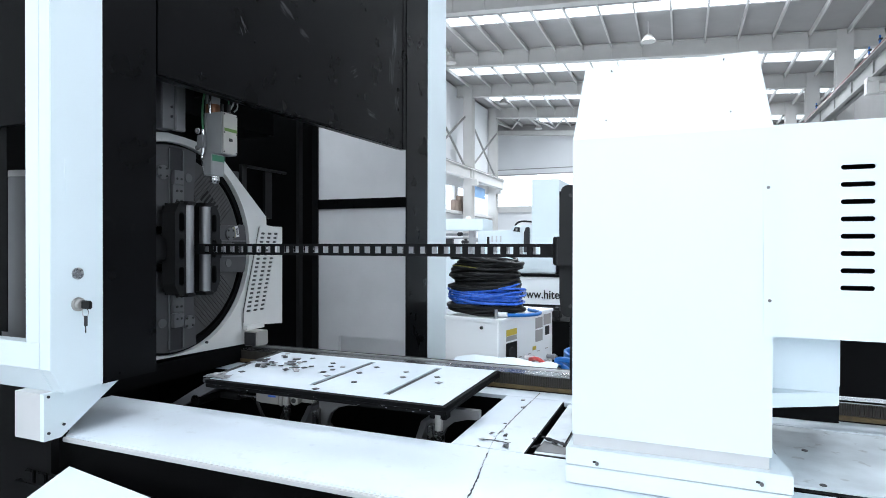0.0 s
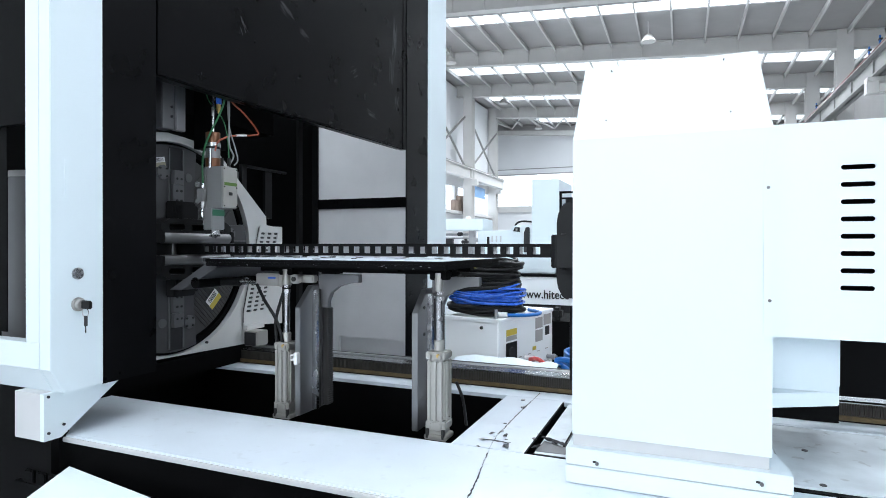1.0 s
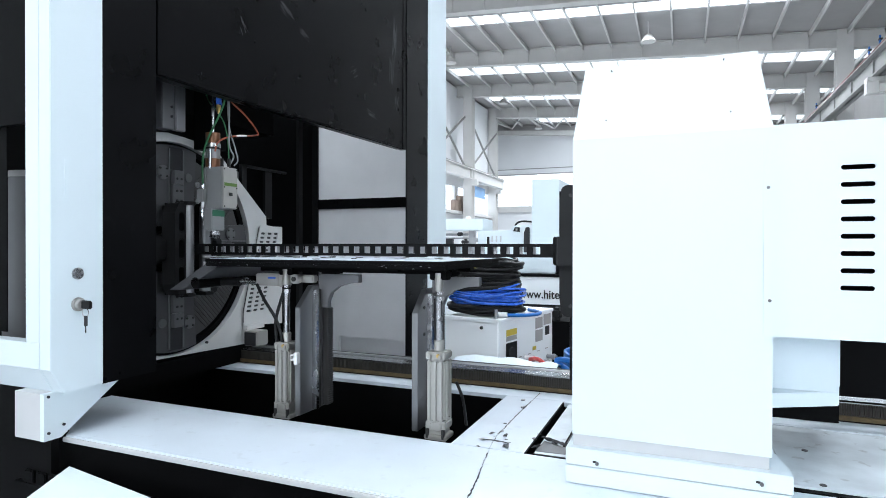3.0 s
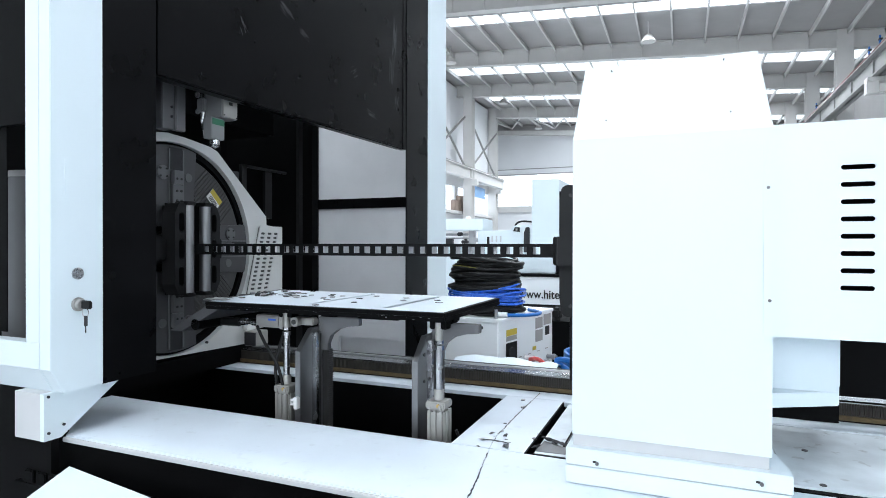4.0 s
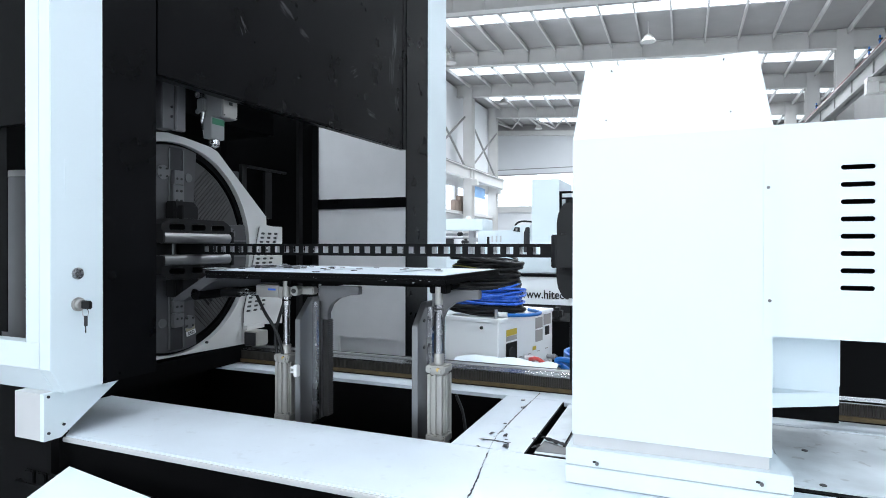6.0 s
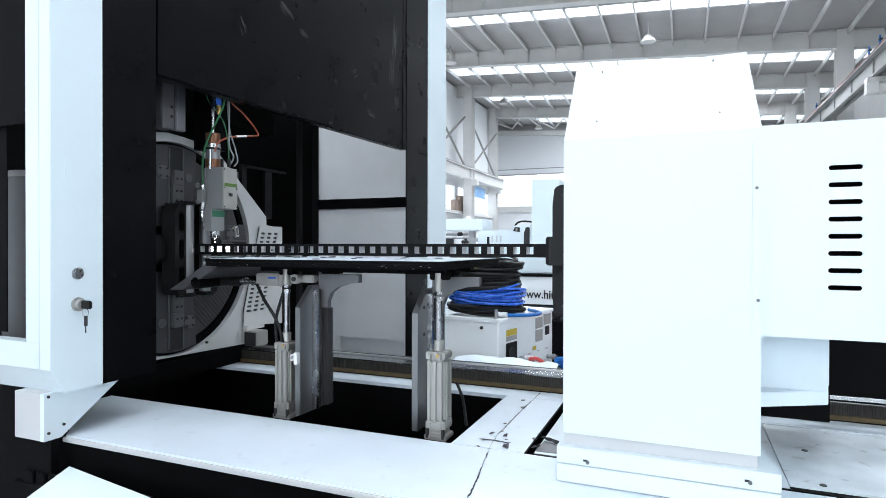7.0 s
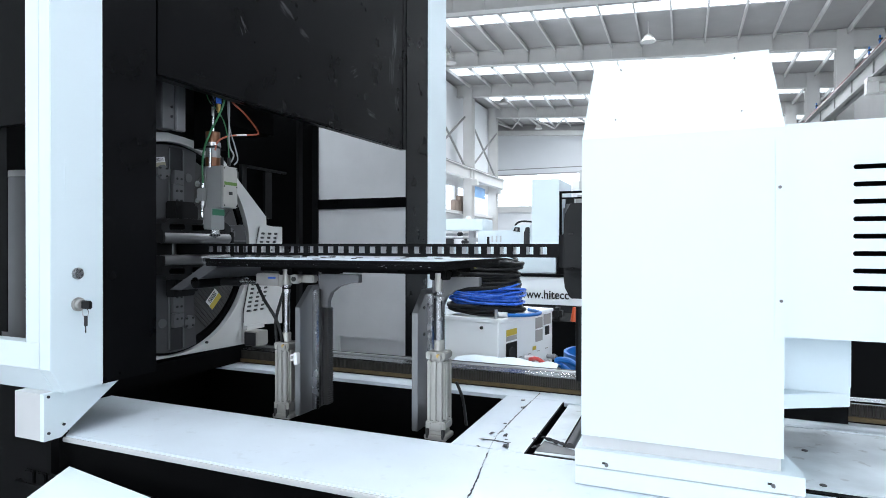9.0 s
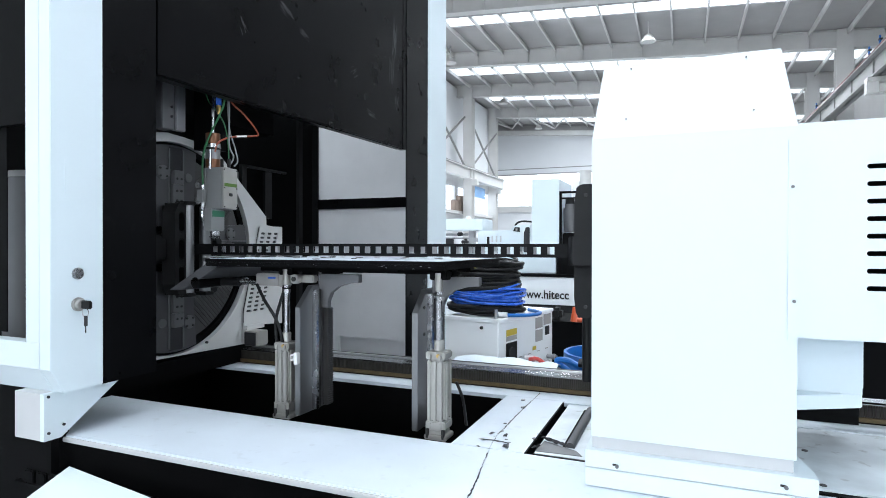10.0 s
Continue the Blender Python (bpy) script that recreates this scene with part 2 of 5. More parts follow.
def hall():
    def slab(y0, y1, dz, thick, x0=-12.6, x1=14.0):
        pts = [(x0, roof_z(x0) + dz), (x1, roof_z(x1) + dz), (x1, roof_z(x1) + dz + thick), (x0, roof_z(x0) + dz + thick)]
        return prism(pts, "y", y0, y1)
    frames_y = [-11.9, -5.9, 0.1, 6.1, 12.1, 18.1, 24.0, 29.4, 34.9]
    lights_y = [(y + 1.6, y + 2.9) for y in frames_y[:5]] + [(20.02, 20.92), (26.28, 27.56), (31.9, 33.05), (38.2, 39.5)]
    lights_x = [-12.6] * 6 + [-10.7, -10.46, -9.1]
    bm = bmesh.new()
    me = bpy.data.meshes.new("tmp")
    strips = []
    last = -12.4
    for i, (a, b) in enumerate(lights_y):
        for s in (slab(last, a, 0, 0.12), *((slab(a, b, 0, 0.12, x1=lights_x[i]),) if lights_x[i] > -12.5 else ())):
            s.to_mesh(me)
            bm.from_mesh(me)
            s.free()
        last = b
        strips.append((a, b, lights_x[i]))
    s = slab(last, 40.4, 0, 0.12)
    s.to_mesh(me)
    bm.from_mesh(me)
    s.free()
    structure("ceiling", bm, ROOF, "grey profiled metal roof sheets over the hall", "ceiling")
    for i, (a, b, x) in enumerate(strips):
        structure("roof_light_%d" % (i + 1), slab(a, b, 0.04, 0.05, x0=x), SKYLIGHT, "bright translucent roof light strip", "skylight")
    # rafters across the hall and purlins along it
    for i, y in enumerate(frames_y):
        r = slab(y - 0.06, y + 0.06, -0.6, 0.58)
        for dz in (-0.63, -0.04):
            f = slab(y - 0.16, y + 0.16, dz, 0.03)
            f.to_mesh(me)
            r.from_mesh(me)
            f.free()
        for k in range(22):
            x = -11.60 + 1.12 * k
            f = boxes((x - 0.012, x + 0.012, y - 0.15, y - 0.061, roof_z(x) - 0.60, roof_z(x) - 0.05))
            f.to_mesh(me)
            r.from_mesh(me)
            f.free()
        structure("rafter_%d" % (i + 1), r, FRAME, "white painted steel roof rafter", "roof beam")
    for i in range(22):
        x = -11.60 + 1.12 * i
        z = roof_z(x)
        structure("purlin_%d" % (i + 1), boxes((x - 0.012, x + 0.012, -12, 40.2, z - 0.18, z - 0.02), (x - 0.012, x + 0.045, -12, 40.2, z - 0.195, z - 0.18)), FRAME,
                  "thin white steel roof purlin", "roof beam")
    # walls
    structure("wall_north", boxes((-12.6, 14, 40.4, 40.7, 0, 10.5)), HALLWALL, "white painted end wall of the hall", "wall")
    structure("wall_south", boxes((-12.6, -4.6, -12.7, -12.4, 0, 10.5), (7.6, 14, -12.7, -12.4, 0, 10.5), (-4.6, 7.6, -12.7, -12.4, 0, 1.9),
                                  (-4.6, 7.6, -12.7, -12.4, 7.1, 10.5)), HALLWALL, "white painted hall wall with an added wide window opening", "wall")
    # unseen pane added behind the camera as a source of front light
    structure("window_1", boxes((-4.6, 7.6, -12.62, -12.58, 1.9, 7.1)), WINDOW, "added glowing window behind the camera, unseen, lighting the front", "window")
    # unseen, added with its lamp to brighten faces turned to the right
    structure("window_4", boxes((14.05, 14.1, -8, 5, 2.2, 6.2)), WINDOW, "added glowing side window, unseen, lighting the right-hand faces", "window")
    structure("wall_east", boxes((14, 14.3, -12.7, -8, 0, 10.5), (14, 14.3, 5, 40.7, 0, 10.5), (14, 14.3, -8, 5, 0, 2.2), (14, 14.3, -8, 5, 6.2, 10.5)), HALLWALL, "white painted side wall of the hall", "wall")
    structure("wall_west", boxes((-11.6, -11.3, -12.7, 35.6, 0, 3.05), (-11.6, -11.3, -12.7, 35.6, 4.4, 9.7), (-12.9, -12.6, 35.6, 40.7, 0, 10.5), (-12.9, -11.6, 35.3, 35.6, 0, 10.5),
                                 *[(-11.6, -11.3, y, y + 0.5, 3.05, 4.4) for y in (-12.7, -6, 0, 6, 12, 18, 24, 29, 32.4, 35.1)]), HALLWALL,
              "white painted side wall with a band of windows", "wall")
    structure("window_2", boxes((-11.5, -11.45, -12.2, 35.1, 3.05, 4.4)), WINDOW, "band of bright side windows", "window")
    structure("window_3", boxes((-12.5, 14, 40.36, 40.395, 4.02, 6.20)), WINDOW, "bright daylight opening in the end wall", "window")
    structure("trim_1", boxes((-12.6, 14, 40.30, 40.4, 6.21, 6.29)), ROOF, "grey lintel along the end wall opening", "trim")
    structure("trim_3", boxes((-12.6, 14, 40.35, 40.4, 6.62, 6.67)), CRANE, "thin grey rail on the end wall", "trim")
    structure("trim_2", boxes((-12.5, 14, 40.20, 40.35, 3.58, 4.01)), FRAME, "grey ledge along the end wall", "trim")
    structure("end_beam", prism([(x, roof_z(x) + dz) for x, dz in ((-12.5, -0.78), (13.9, -0.78), (13.9, -0.45), (-12.5, -0.45))], "y", 40.05, 40.39), FRAME, "white steel beam along the end wall", "roof beam")
    # stand-in band, no real gutter: the roof's shade is in its grey
    structure("gutter", prism([(x, roof_z(x) + dz) for x, dz in ((-12.5, -0.449), (13.9, -0.449), (13.9, -0.02), (-12.5, -0.02))], "y", 40.25, 40.39), ROOF, "grey band standing for the shaded roof above the end beam", "gutter")
    for i, (x0, y0, x1, y1) in enumerate(((-12.4, 35.3, -11.2, 40.0), (-11.2, 40.0, -9.2, 35.3), (-9.2, 35.3, -8.2, 40.0), (-8.2, 40.0, -6.4, 35.3), (-6.4, 35.3, -5.2, 40.0))):
        structure("roof_brace_%d" % (i + 1), hose([(x0, y0, roof_z(x0) - 0.32), (x1, y1, roof_z(x1) - 0.32)], 0.055, 6, 1), FRAME, "thin steel roof brace", "brace")
    # columns and crane runways
    for i, y in enumerate(frames_y[2:]):
        for x in (-11.0 if y > 34 else -10.62 if y > 29 else -10.8, 5.15):
            structure("column_%d%s" % (i + 1, "w" if x < 0 else "e"),
                      boxes((x - 0.25, x + 0.25, y - 0.22, y - 0.18, 0, roof_z(x)), (x - 0.25, x + 0.25, y + 0.18, y + 0.22, 0, roof_z(x)),
                            (x - 0.03, x + 0.03, y - 0.18, y + 0.18, 0, roof_z(x)), *(((x - 0.1, x + 0.5, y - 0.18, y + 0.18, 4.43, 4.73),) if x < 0 else ((4.36, x, y - 0.14, y + 0.14, 5.13, 5.16), (4.36, 4.62, y - 0.12, y + 0.12, 5.16, 5.43), (4.36, x, y - 0.16, y + 0.16, 5.43, 5.54)))), FRAME,
                      "white painted steel hall column", "column")
    for x, side, z, h, end in ((-10.5, "west", 4.74, 0.52, 35.4), (4.6, "east", 5.55, 0.50, 40.3)):
        structure("crane_beam_" + side, boxes((x - 0.15, x + 0.15, -12, end, z, z + 0.04), (x - 0.03, x + 0.03, -12, end, z, z + h),
                                              (x - 0.2, x + 0.2, -12, end, z + h, z + h + 0.04)), CRANE if x > 0 else FRAME, "grey steel crane runway beam", "crane runway")
        structure("crane_rail_" + side, boxes((x - 0.06, x + 0.06, -12, end, z + h + 0.04, z + h + 0.13)), CRANE, "worn crane rail on its beam", "crane rail")
    structure("conductor_rail", boxes((4.395, 4.425, -12, 40.3, 6.091, 6.125)), REDPAINT, "thin red conductor rail along the crane beam", "conductor rail")
    for i, ends in enumerate((((29.4, 8.5), (34.9, 5.35)), ((29.4, 5.0), (34.9, 8.2)), ((24.0, 8.5), (29.4, 5.35)), ((24.0, 5.0), (29.4, 8.2)))):
        structure("brace_%d" % (i + 1), hose([(-10.8, *e) for e in ends], 0.06, 6, 1), CRANE, "diagonal steel wind brace", "brace")
    for i in range(12):
        y = 14.0 + 2.1 * i
        structure("beam_rib_%d" % (i + 1), boxes((4.53, 4.5695, y - 0.012, y + 0.012, 5.592, 6.048)), CRANE, "thin stiffening rib on the crane beam", "crane runway")
    structure("wall_inner", boxes((6.3, 6.45, 14.5, 40.2, 0, 7.4)), ROOF, "grey partition wall behind the crane runway", "wall")
    for y in (17.4, 18.3, 24.8):
        t = thing("cable_bracket", "small blue cable bracket standing on the crane beam", "bracket", "cable brackets")
        part("post", boxes((4.46, 4.50, y - 0.025, y + 0.025, 6.0905, 6.42), bevel=0.006), LIGHTBLUE, t)
        part("clamp", boxes((4.45, 4.53, y - 0.05, y + 0.05, 6.30, 6.34), bevel=0.006), DARK, t)
    structure("window_sill_west", boxes((-11.3, -10.95, 20, 35.3, 2.9, 3.05)), FRAME, "long white ledge under the side windows", "ledge")
    # plain blocks added on the ledge in place of the view through the windows
    for name, label, mat, y0, y1, z0, z1 in (("view_block", "white block standing in for the view outside the window", PAPER, 31.3, 33.4, 3.05, 4.0), ("blue_view_block", "light blue block standing in for a building outside", VIEW_BLUE, 31.45, 33.3, 4.0, 4.62),
                                             ("view_block", "brown block standing in for the view outside", VIEW_BROWN, 29.1, 30.1, 3.05, 3.9), ("view_block", "low brown block standing in for the view outside", VIEW_BROWN, 28.3, 29.05, 3.05, 3.62)):
        c = thing(name, label, "box")
        part("body", boxes((-11.25, -11.0, y0, y1, z0, z1), bevel=0.02), mat, c)
        part("rim", boxes((-11.0, -10.985, y0 + 0.03, y1 - 0.03, z1 - 0.14, z1 - 0.06)), mat, c)
    for x, y in ((-1.15, 21.7), (-9.13, 22.93), (-9.05, 30.54), (-8.82, 37.85), (2.6, 15.7)):
        z = roof_z(x)
        t = thing("high_bay_lamp", "round white high bay lamp hanging from the roof", "lamp", "high bay lamps", at=(x, y, z - 0.62))
        part("shade", rods((0, 0, 0, "z", 0.25, 0.26, 0.12), segments=20), FRAME, t, smooth=True)
        part("stem", rods((0, 0, 0.36, "z", 0.5, 0.025), segments=8), FRAME, t)


hall()


# ---------------------------------------------------------------- machine bed
def bed():
    t = thing("machine_bed", "long white-topped steel bed with a black pit", "machine bed")
    part("front_deck", prism([(-1.80, 1.240), (3.2, 1.240), (3.2, 1.642), (-2.3, 1.642), (-2.3, 1.46), (-1.86, 1.30)], "z", 0.585, 0.6, bevel=0.003), DECK, t, "smooth white painted deck plate")
    part("front_lip", boxes((-1.80, 3.2, 1.230, 1.2395, 0.582, 0.5965), bevel=0.002), STRIP, t)
    part("middle_deck", boxes((-0.65, -0.422, 1.6424, 2.25, 0.585, 0.6), (-0.418, 3.2, 2.2315, 2.25, 0.585, 0.6), bevel=0.001), DECK, t)
    part("rear_deck", boxes((-2.3, 3.2, 2.2504, 2.358, 0.585, 0.6), bevel=0.001), DECK, t)
    part("side_deck", boxes((0.252, 3.2, 1.692, 2.2310, 0.585, 0.598)), DECK_WORN, t, "scuffed painted deck plate")
    # black fill close under the deck top, standing for the slot's dark depth
    part("slot_dark_fill", boxes((0.252, 3.2, 1.6425, 1.6915, 0.57, 0.592)), BLACK_MATT, t)
    part("slot_rail", boxes((0.252, 3.2, 1.660, 1.672, 0.5925, 0.5955), bevel=0.001), BLACK, t, "black rail in the deck slot")
    for x, y in ((0.334, 1.986), (0.329, 1.714)):
        part("deck_screw", rods((x, y, 0.599, "z", 0.003, 0.0085), segments=14, bevel=0.0008), ARM, t)
    part("front_beam", boxes((-2.3, 3.2, 1.26, 1.30, 0.0, 0.584)), BLACK_MATT, t)
    part("pit_wall", boxes((-2.3, 3.2, 1.60, 1.64, 0.02, 0.584)), BLACK_MATT, t)
    part("pit_wall", boxes((-2.3, 3.2, 2.34, 2.37, 0.02, 0.584)), BLACK_MATT, t)
    part("pit_wall", boxes((-0.64, -0.61, 1.641, 2.339, 0.02, 0.584)), BLACK_MATT, t)
    part("pit_wall", boxes((-2.33, -2.30, 1.30, 2.37, 0.0, 0.584)), BLACK_MATT, t)
    part("pit_floor", boxes((-2.3, 3.2, 1.641, 2.339, 0.0, 0.018)), BLACK_MATT, t)
    part("pit_bracket", prism([(-1.12, 0.42), (-1.02, 0.52), (-0.96, 0.52), (-0.93, 0.42)], "y", 1.80, 1.83), BLACK_MATT, t)
    # slotted plate beside the lift opening
    part("slotted_plate", prism([(-0.398, 1.664), (0.25, 1.664), (0.25, 2.225), (-0.398, 2.225)], "z", 0.584, 0.597), DECK_WORN, t, "worn white plate with a steel bar")
    part("groove_bar", rods((-0.309, 1.955, 0.598, "y", 0.42, 0.0145), segments=20), ARM, t, "dark grey round bar in the plate", smooth=True)
    part("groove_edge", boxes((-0.331, -0.3240, 1.745, 2.165, 0.5975, 0.599)), BLACK_MATT, t)
    # solid black liner that draws in the darkness of the gap
    part("slot_side", boxes((-0.4225, -0.4172, 1.643, 2.2312, 0.50, 0.6012)), BLACK_MATT, t, "black liner standing for the dark gap beside the plate")
    part("slot_side", boxes((-0.398, 0.25, 1.6425, 1.6638, 0.56, 0.5945), (-0.398, 0.25, 1.650, 1.658, 0.5946, 0.5985)), BLACK, t, "black rail in front of the plate")
    rag = random.Random(31)
    bare = [(-0.393, 1.682), (-0.262, 1.684), (-0.268, 1.705), (-0.285, 1.722), (-0.310, 1.735), (-0.342, 1.752), (-0.365, 1.764), (-0.392, 1.772)]
    part("bare_patch", prism([(x + rag.uniform(-0.006, 0.006), y + rag.uniform(-0.005, 0.005)) for x, y in bare], "z", 0.5972, 0.5985), PLATE, t, "bare scraped steel corner of the plate")
    for x, y, turn, w in ((-0.375, 1.775, -30, 0.030), (-0.335, 1.755, -15, 0.022), (-0.40, 1.70, 70, 0.02)):
        bm = bmesh.new()
        bmesh.ops.create_grid(bm, x_segments=7, y_segments=3, size=0.5)
        for v in bm.verts:
            v.co = Vector((v.co.x * w * 2, v.co.y * w * 0.5, 0.606 + 0.009 * noise.noise(Vector((v.co.x * 4 + x * 40, v.co.y * 3, 2.0)))))
        bmesh.ops.solidify(bm, geom=bm.faces[:], thickness=0.001)
        bmesh.ops.transform(bm, matrix=Matrix.Translation((x, y, 0)) @ Matrix.Rotation(radians(turn), 4, "Z"), verts=bm.verts)
        part("torn_edge", bm, SCRAP, t, "torn curled sheet edge")
    part("weld_wire", hose([(-0.571, 1.704, 0.602), (-0.53, 1.708, 0.603), (-0.489, 1.702, 0.602), (-0.480, 1.675, 0.602)], 0.0016, 6, 4), SCRAP, t, "thin wire left on the seam")
    for x, y, r in ((-0.570, 1.704, 0.010), (-0.483, 1.668, 0.012), (-0.56, 1.77, 0.009), (-0.515, 1.765, 0.010), (-0.535, 1.80, 0.007), (-0.425, 1.77, 0.008)):
        bm = bmesh.new()
        bm.faces.new([bm.verts.new((x + r * rag.uniform(0.5, 1.3) * math.cos(k * 0.785), y + 1.3 * r * rag.uniform(0.5, 1.3) * math.sin(k * 0.785), 0.6016 + rag.uniform(0, 0.004))) for k in range(8)])
        bmesh.ops.solidify(bm, geom=bm.faces[:], thickness=0.0012)
        part("curled_fleck", bm, SCRAP if rag.random() < 0.5 else SCRAP_LIGHT, t, "curled burnt paint fleck")
    # weld crack with burnt paint along the deck joint
    rnd = random.Random(4)
    bm = bmesh.new()
    y = 1.246
    prev = None
    while y < 2.34:
        x = float(np.interp(y, (1.2, 1.45, 1.66, 1.77, 2.0, 2.34), (-0.455, -0.493, -0.530, -0.541, -0.541, -0.535))) + rnd.uniform(-0.0022, 0.0022) * (1 if y < 1.95 else 0.5)
        w = rnd.uniform(0.0004, 0.0022) * (0.3 if 1.5 < y < 1.72 and rnd.random() < 0.6 else 1) * (1.5 if y < 1.45 else 1)
        ring = [bm.verts.new((x - w, y, 0.6008)), bm.verts.new((x + w, y, 0.6008))]
        if prev:
            bm.faces.new((prev[0], prev[1], ring[1], ring[0]))
        prev = ring
        y += 0.0095
    bmesh.ops.solidify(bm, geom=bm.faces[:], thickness=0.0006)
    part("weld_crack", bm, INK, t, "cracked black weld seam in the paint")
    bm = bmesh.new()
    for i in range(9):
        x, y = (-0.53 + rnd.gauss(0, 0.045), 1.75 + rnd.gauss(0, 0.07))
        r = rnd.uniform(0.0025, 0.008)
        pts = [(x + r * rnd.uniform(0.4, 1.4) * math.cos(k * 1.047), y + r * rnd.uniform(0.4, 1.4) * math.sin(k * 1.047)) for k in range(6)]
        vs = [bm.verts.new((*p, 0.6006)) for p in pts]
        bm.faces.new(vs)
    bmesh.ops.solidify(bm, geom=bm.faces[:], thickness=0.0005)
    tagged(part("burnt_flecks", bm, SCRAP, t, "grey burnt paint flecks"), kind="stuff")
    for x, y in ((-0.57, 2.20), (-0.545, 2.10), (0.72, 2.05), (0.95, 1.75)):
        part("deck_bolt", rods((x, y, 0.6025, "z", 0.004, 0.0085), segments=14), STEEL, t)
    # guide rail with bellows behind the pit
    part("bellows", boxes((-2.6, 3.2, 2.372, 2.50, 0.60, 0.662)), BELLOWS, t, "brown black folded bellows")
    part("dust_strip", boxes((-2.6, 3.2, 2.362, 2.3716, 0.604, 0.619)), RUST, t, "ochre dusty lower strip")
    bm = bmesh.new()
    for i in range(640):
        x = -2.2 + i * 0.0075
        bmesh.ops.create_cube(bm, size=1, matrix=Matrix.Translation((x, 2.369, 0.6405)) @ Matrix.Diagonal((0.0035, 0.006, 0.040, 1)))
    tagged(part("bellows_folds", bm, BELLOWS, t), kind="stuff")
    part("rail_cover", boxes((-2.6, 3.2, 2.366, 2.452, 0.6625, 0.668), bevel=0.001), POLISHED, t, "oily polished rail cover")
    part("guide_rail", boxes((-2.6, 3.2, 2.454, 2.476, 0.6625, 0.673), bevel=0.002), STEEL, t, "bright ground steel guide rail")
    part("rear_strip", boxes((-2.6, 3.2, 2.478, 2.535, 0.6605, 0.665)), DARK, t)
    part("rear_shelf", boxes((-1.7, 3.2, 2.5404, 2.95, 0.54, 0.56)), DARK, t)
    part("rear_beam", boxes((-2.6, 3.2, 2.505, 2.54, 0.0, 0.655)), BLACK_MATT, t)
    return t


def front_tray():
    t = thing("cable_tray", "low white sheet metal tray beside the bed", "cable tray")
    part("lid", prism([(-1.696, 1.18), (-1.306, 0.50), (0.10, 0.50), (0.30, 0.86)], "z", 0.528, 0.54, bevel=0.003), WHITE, t)
    part("side", prism([(-1.67, 1.165), (-1.296, 0.515), (0.09, 0.515), (0.28, 0.85)], "z", 0.0, 0.527), BLACK_MATT, t)
    p = thing("energy_chain", "dark cable chain lying beside the bed", "cable chain")
    link = part("chain_link", boxes((-1.9, -1.855, 1.176, 1.190, 0.46, 0.500), bevel=0.003), BLACK_MATT, p)
    for i in range(1, 60):
        other = new("chain_link", link.data)
        other.parent, other.location = p, (0.055 * i, 0, 0)
    part("support", boxes((-1.95, 3.2, 1.176, 1.196, 0, 0.458)), BLACK_MATT, p)


# ---------------------------------------------------------------- cutting enclosure
XW = -1.74


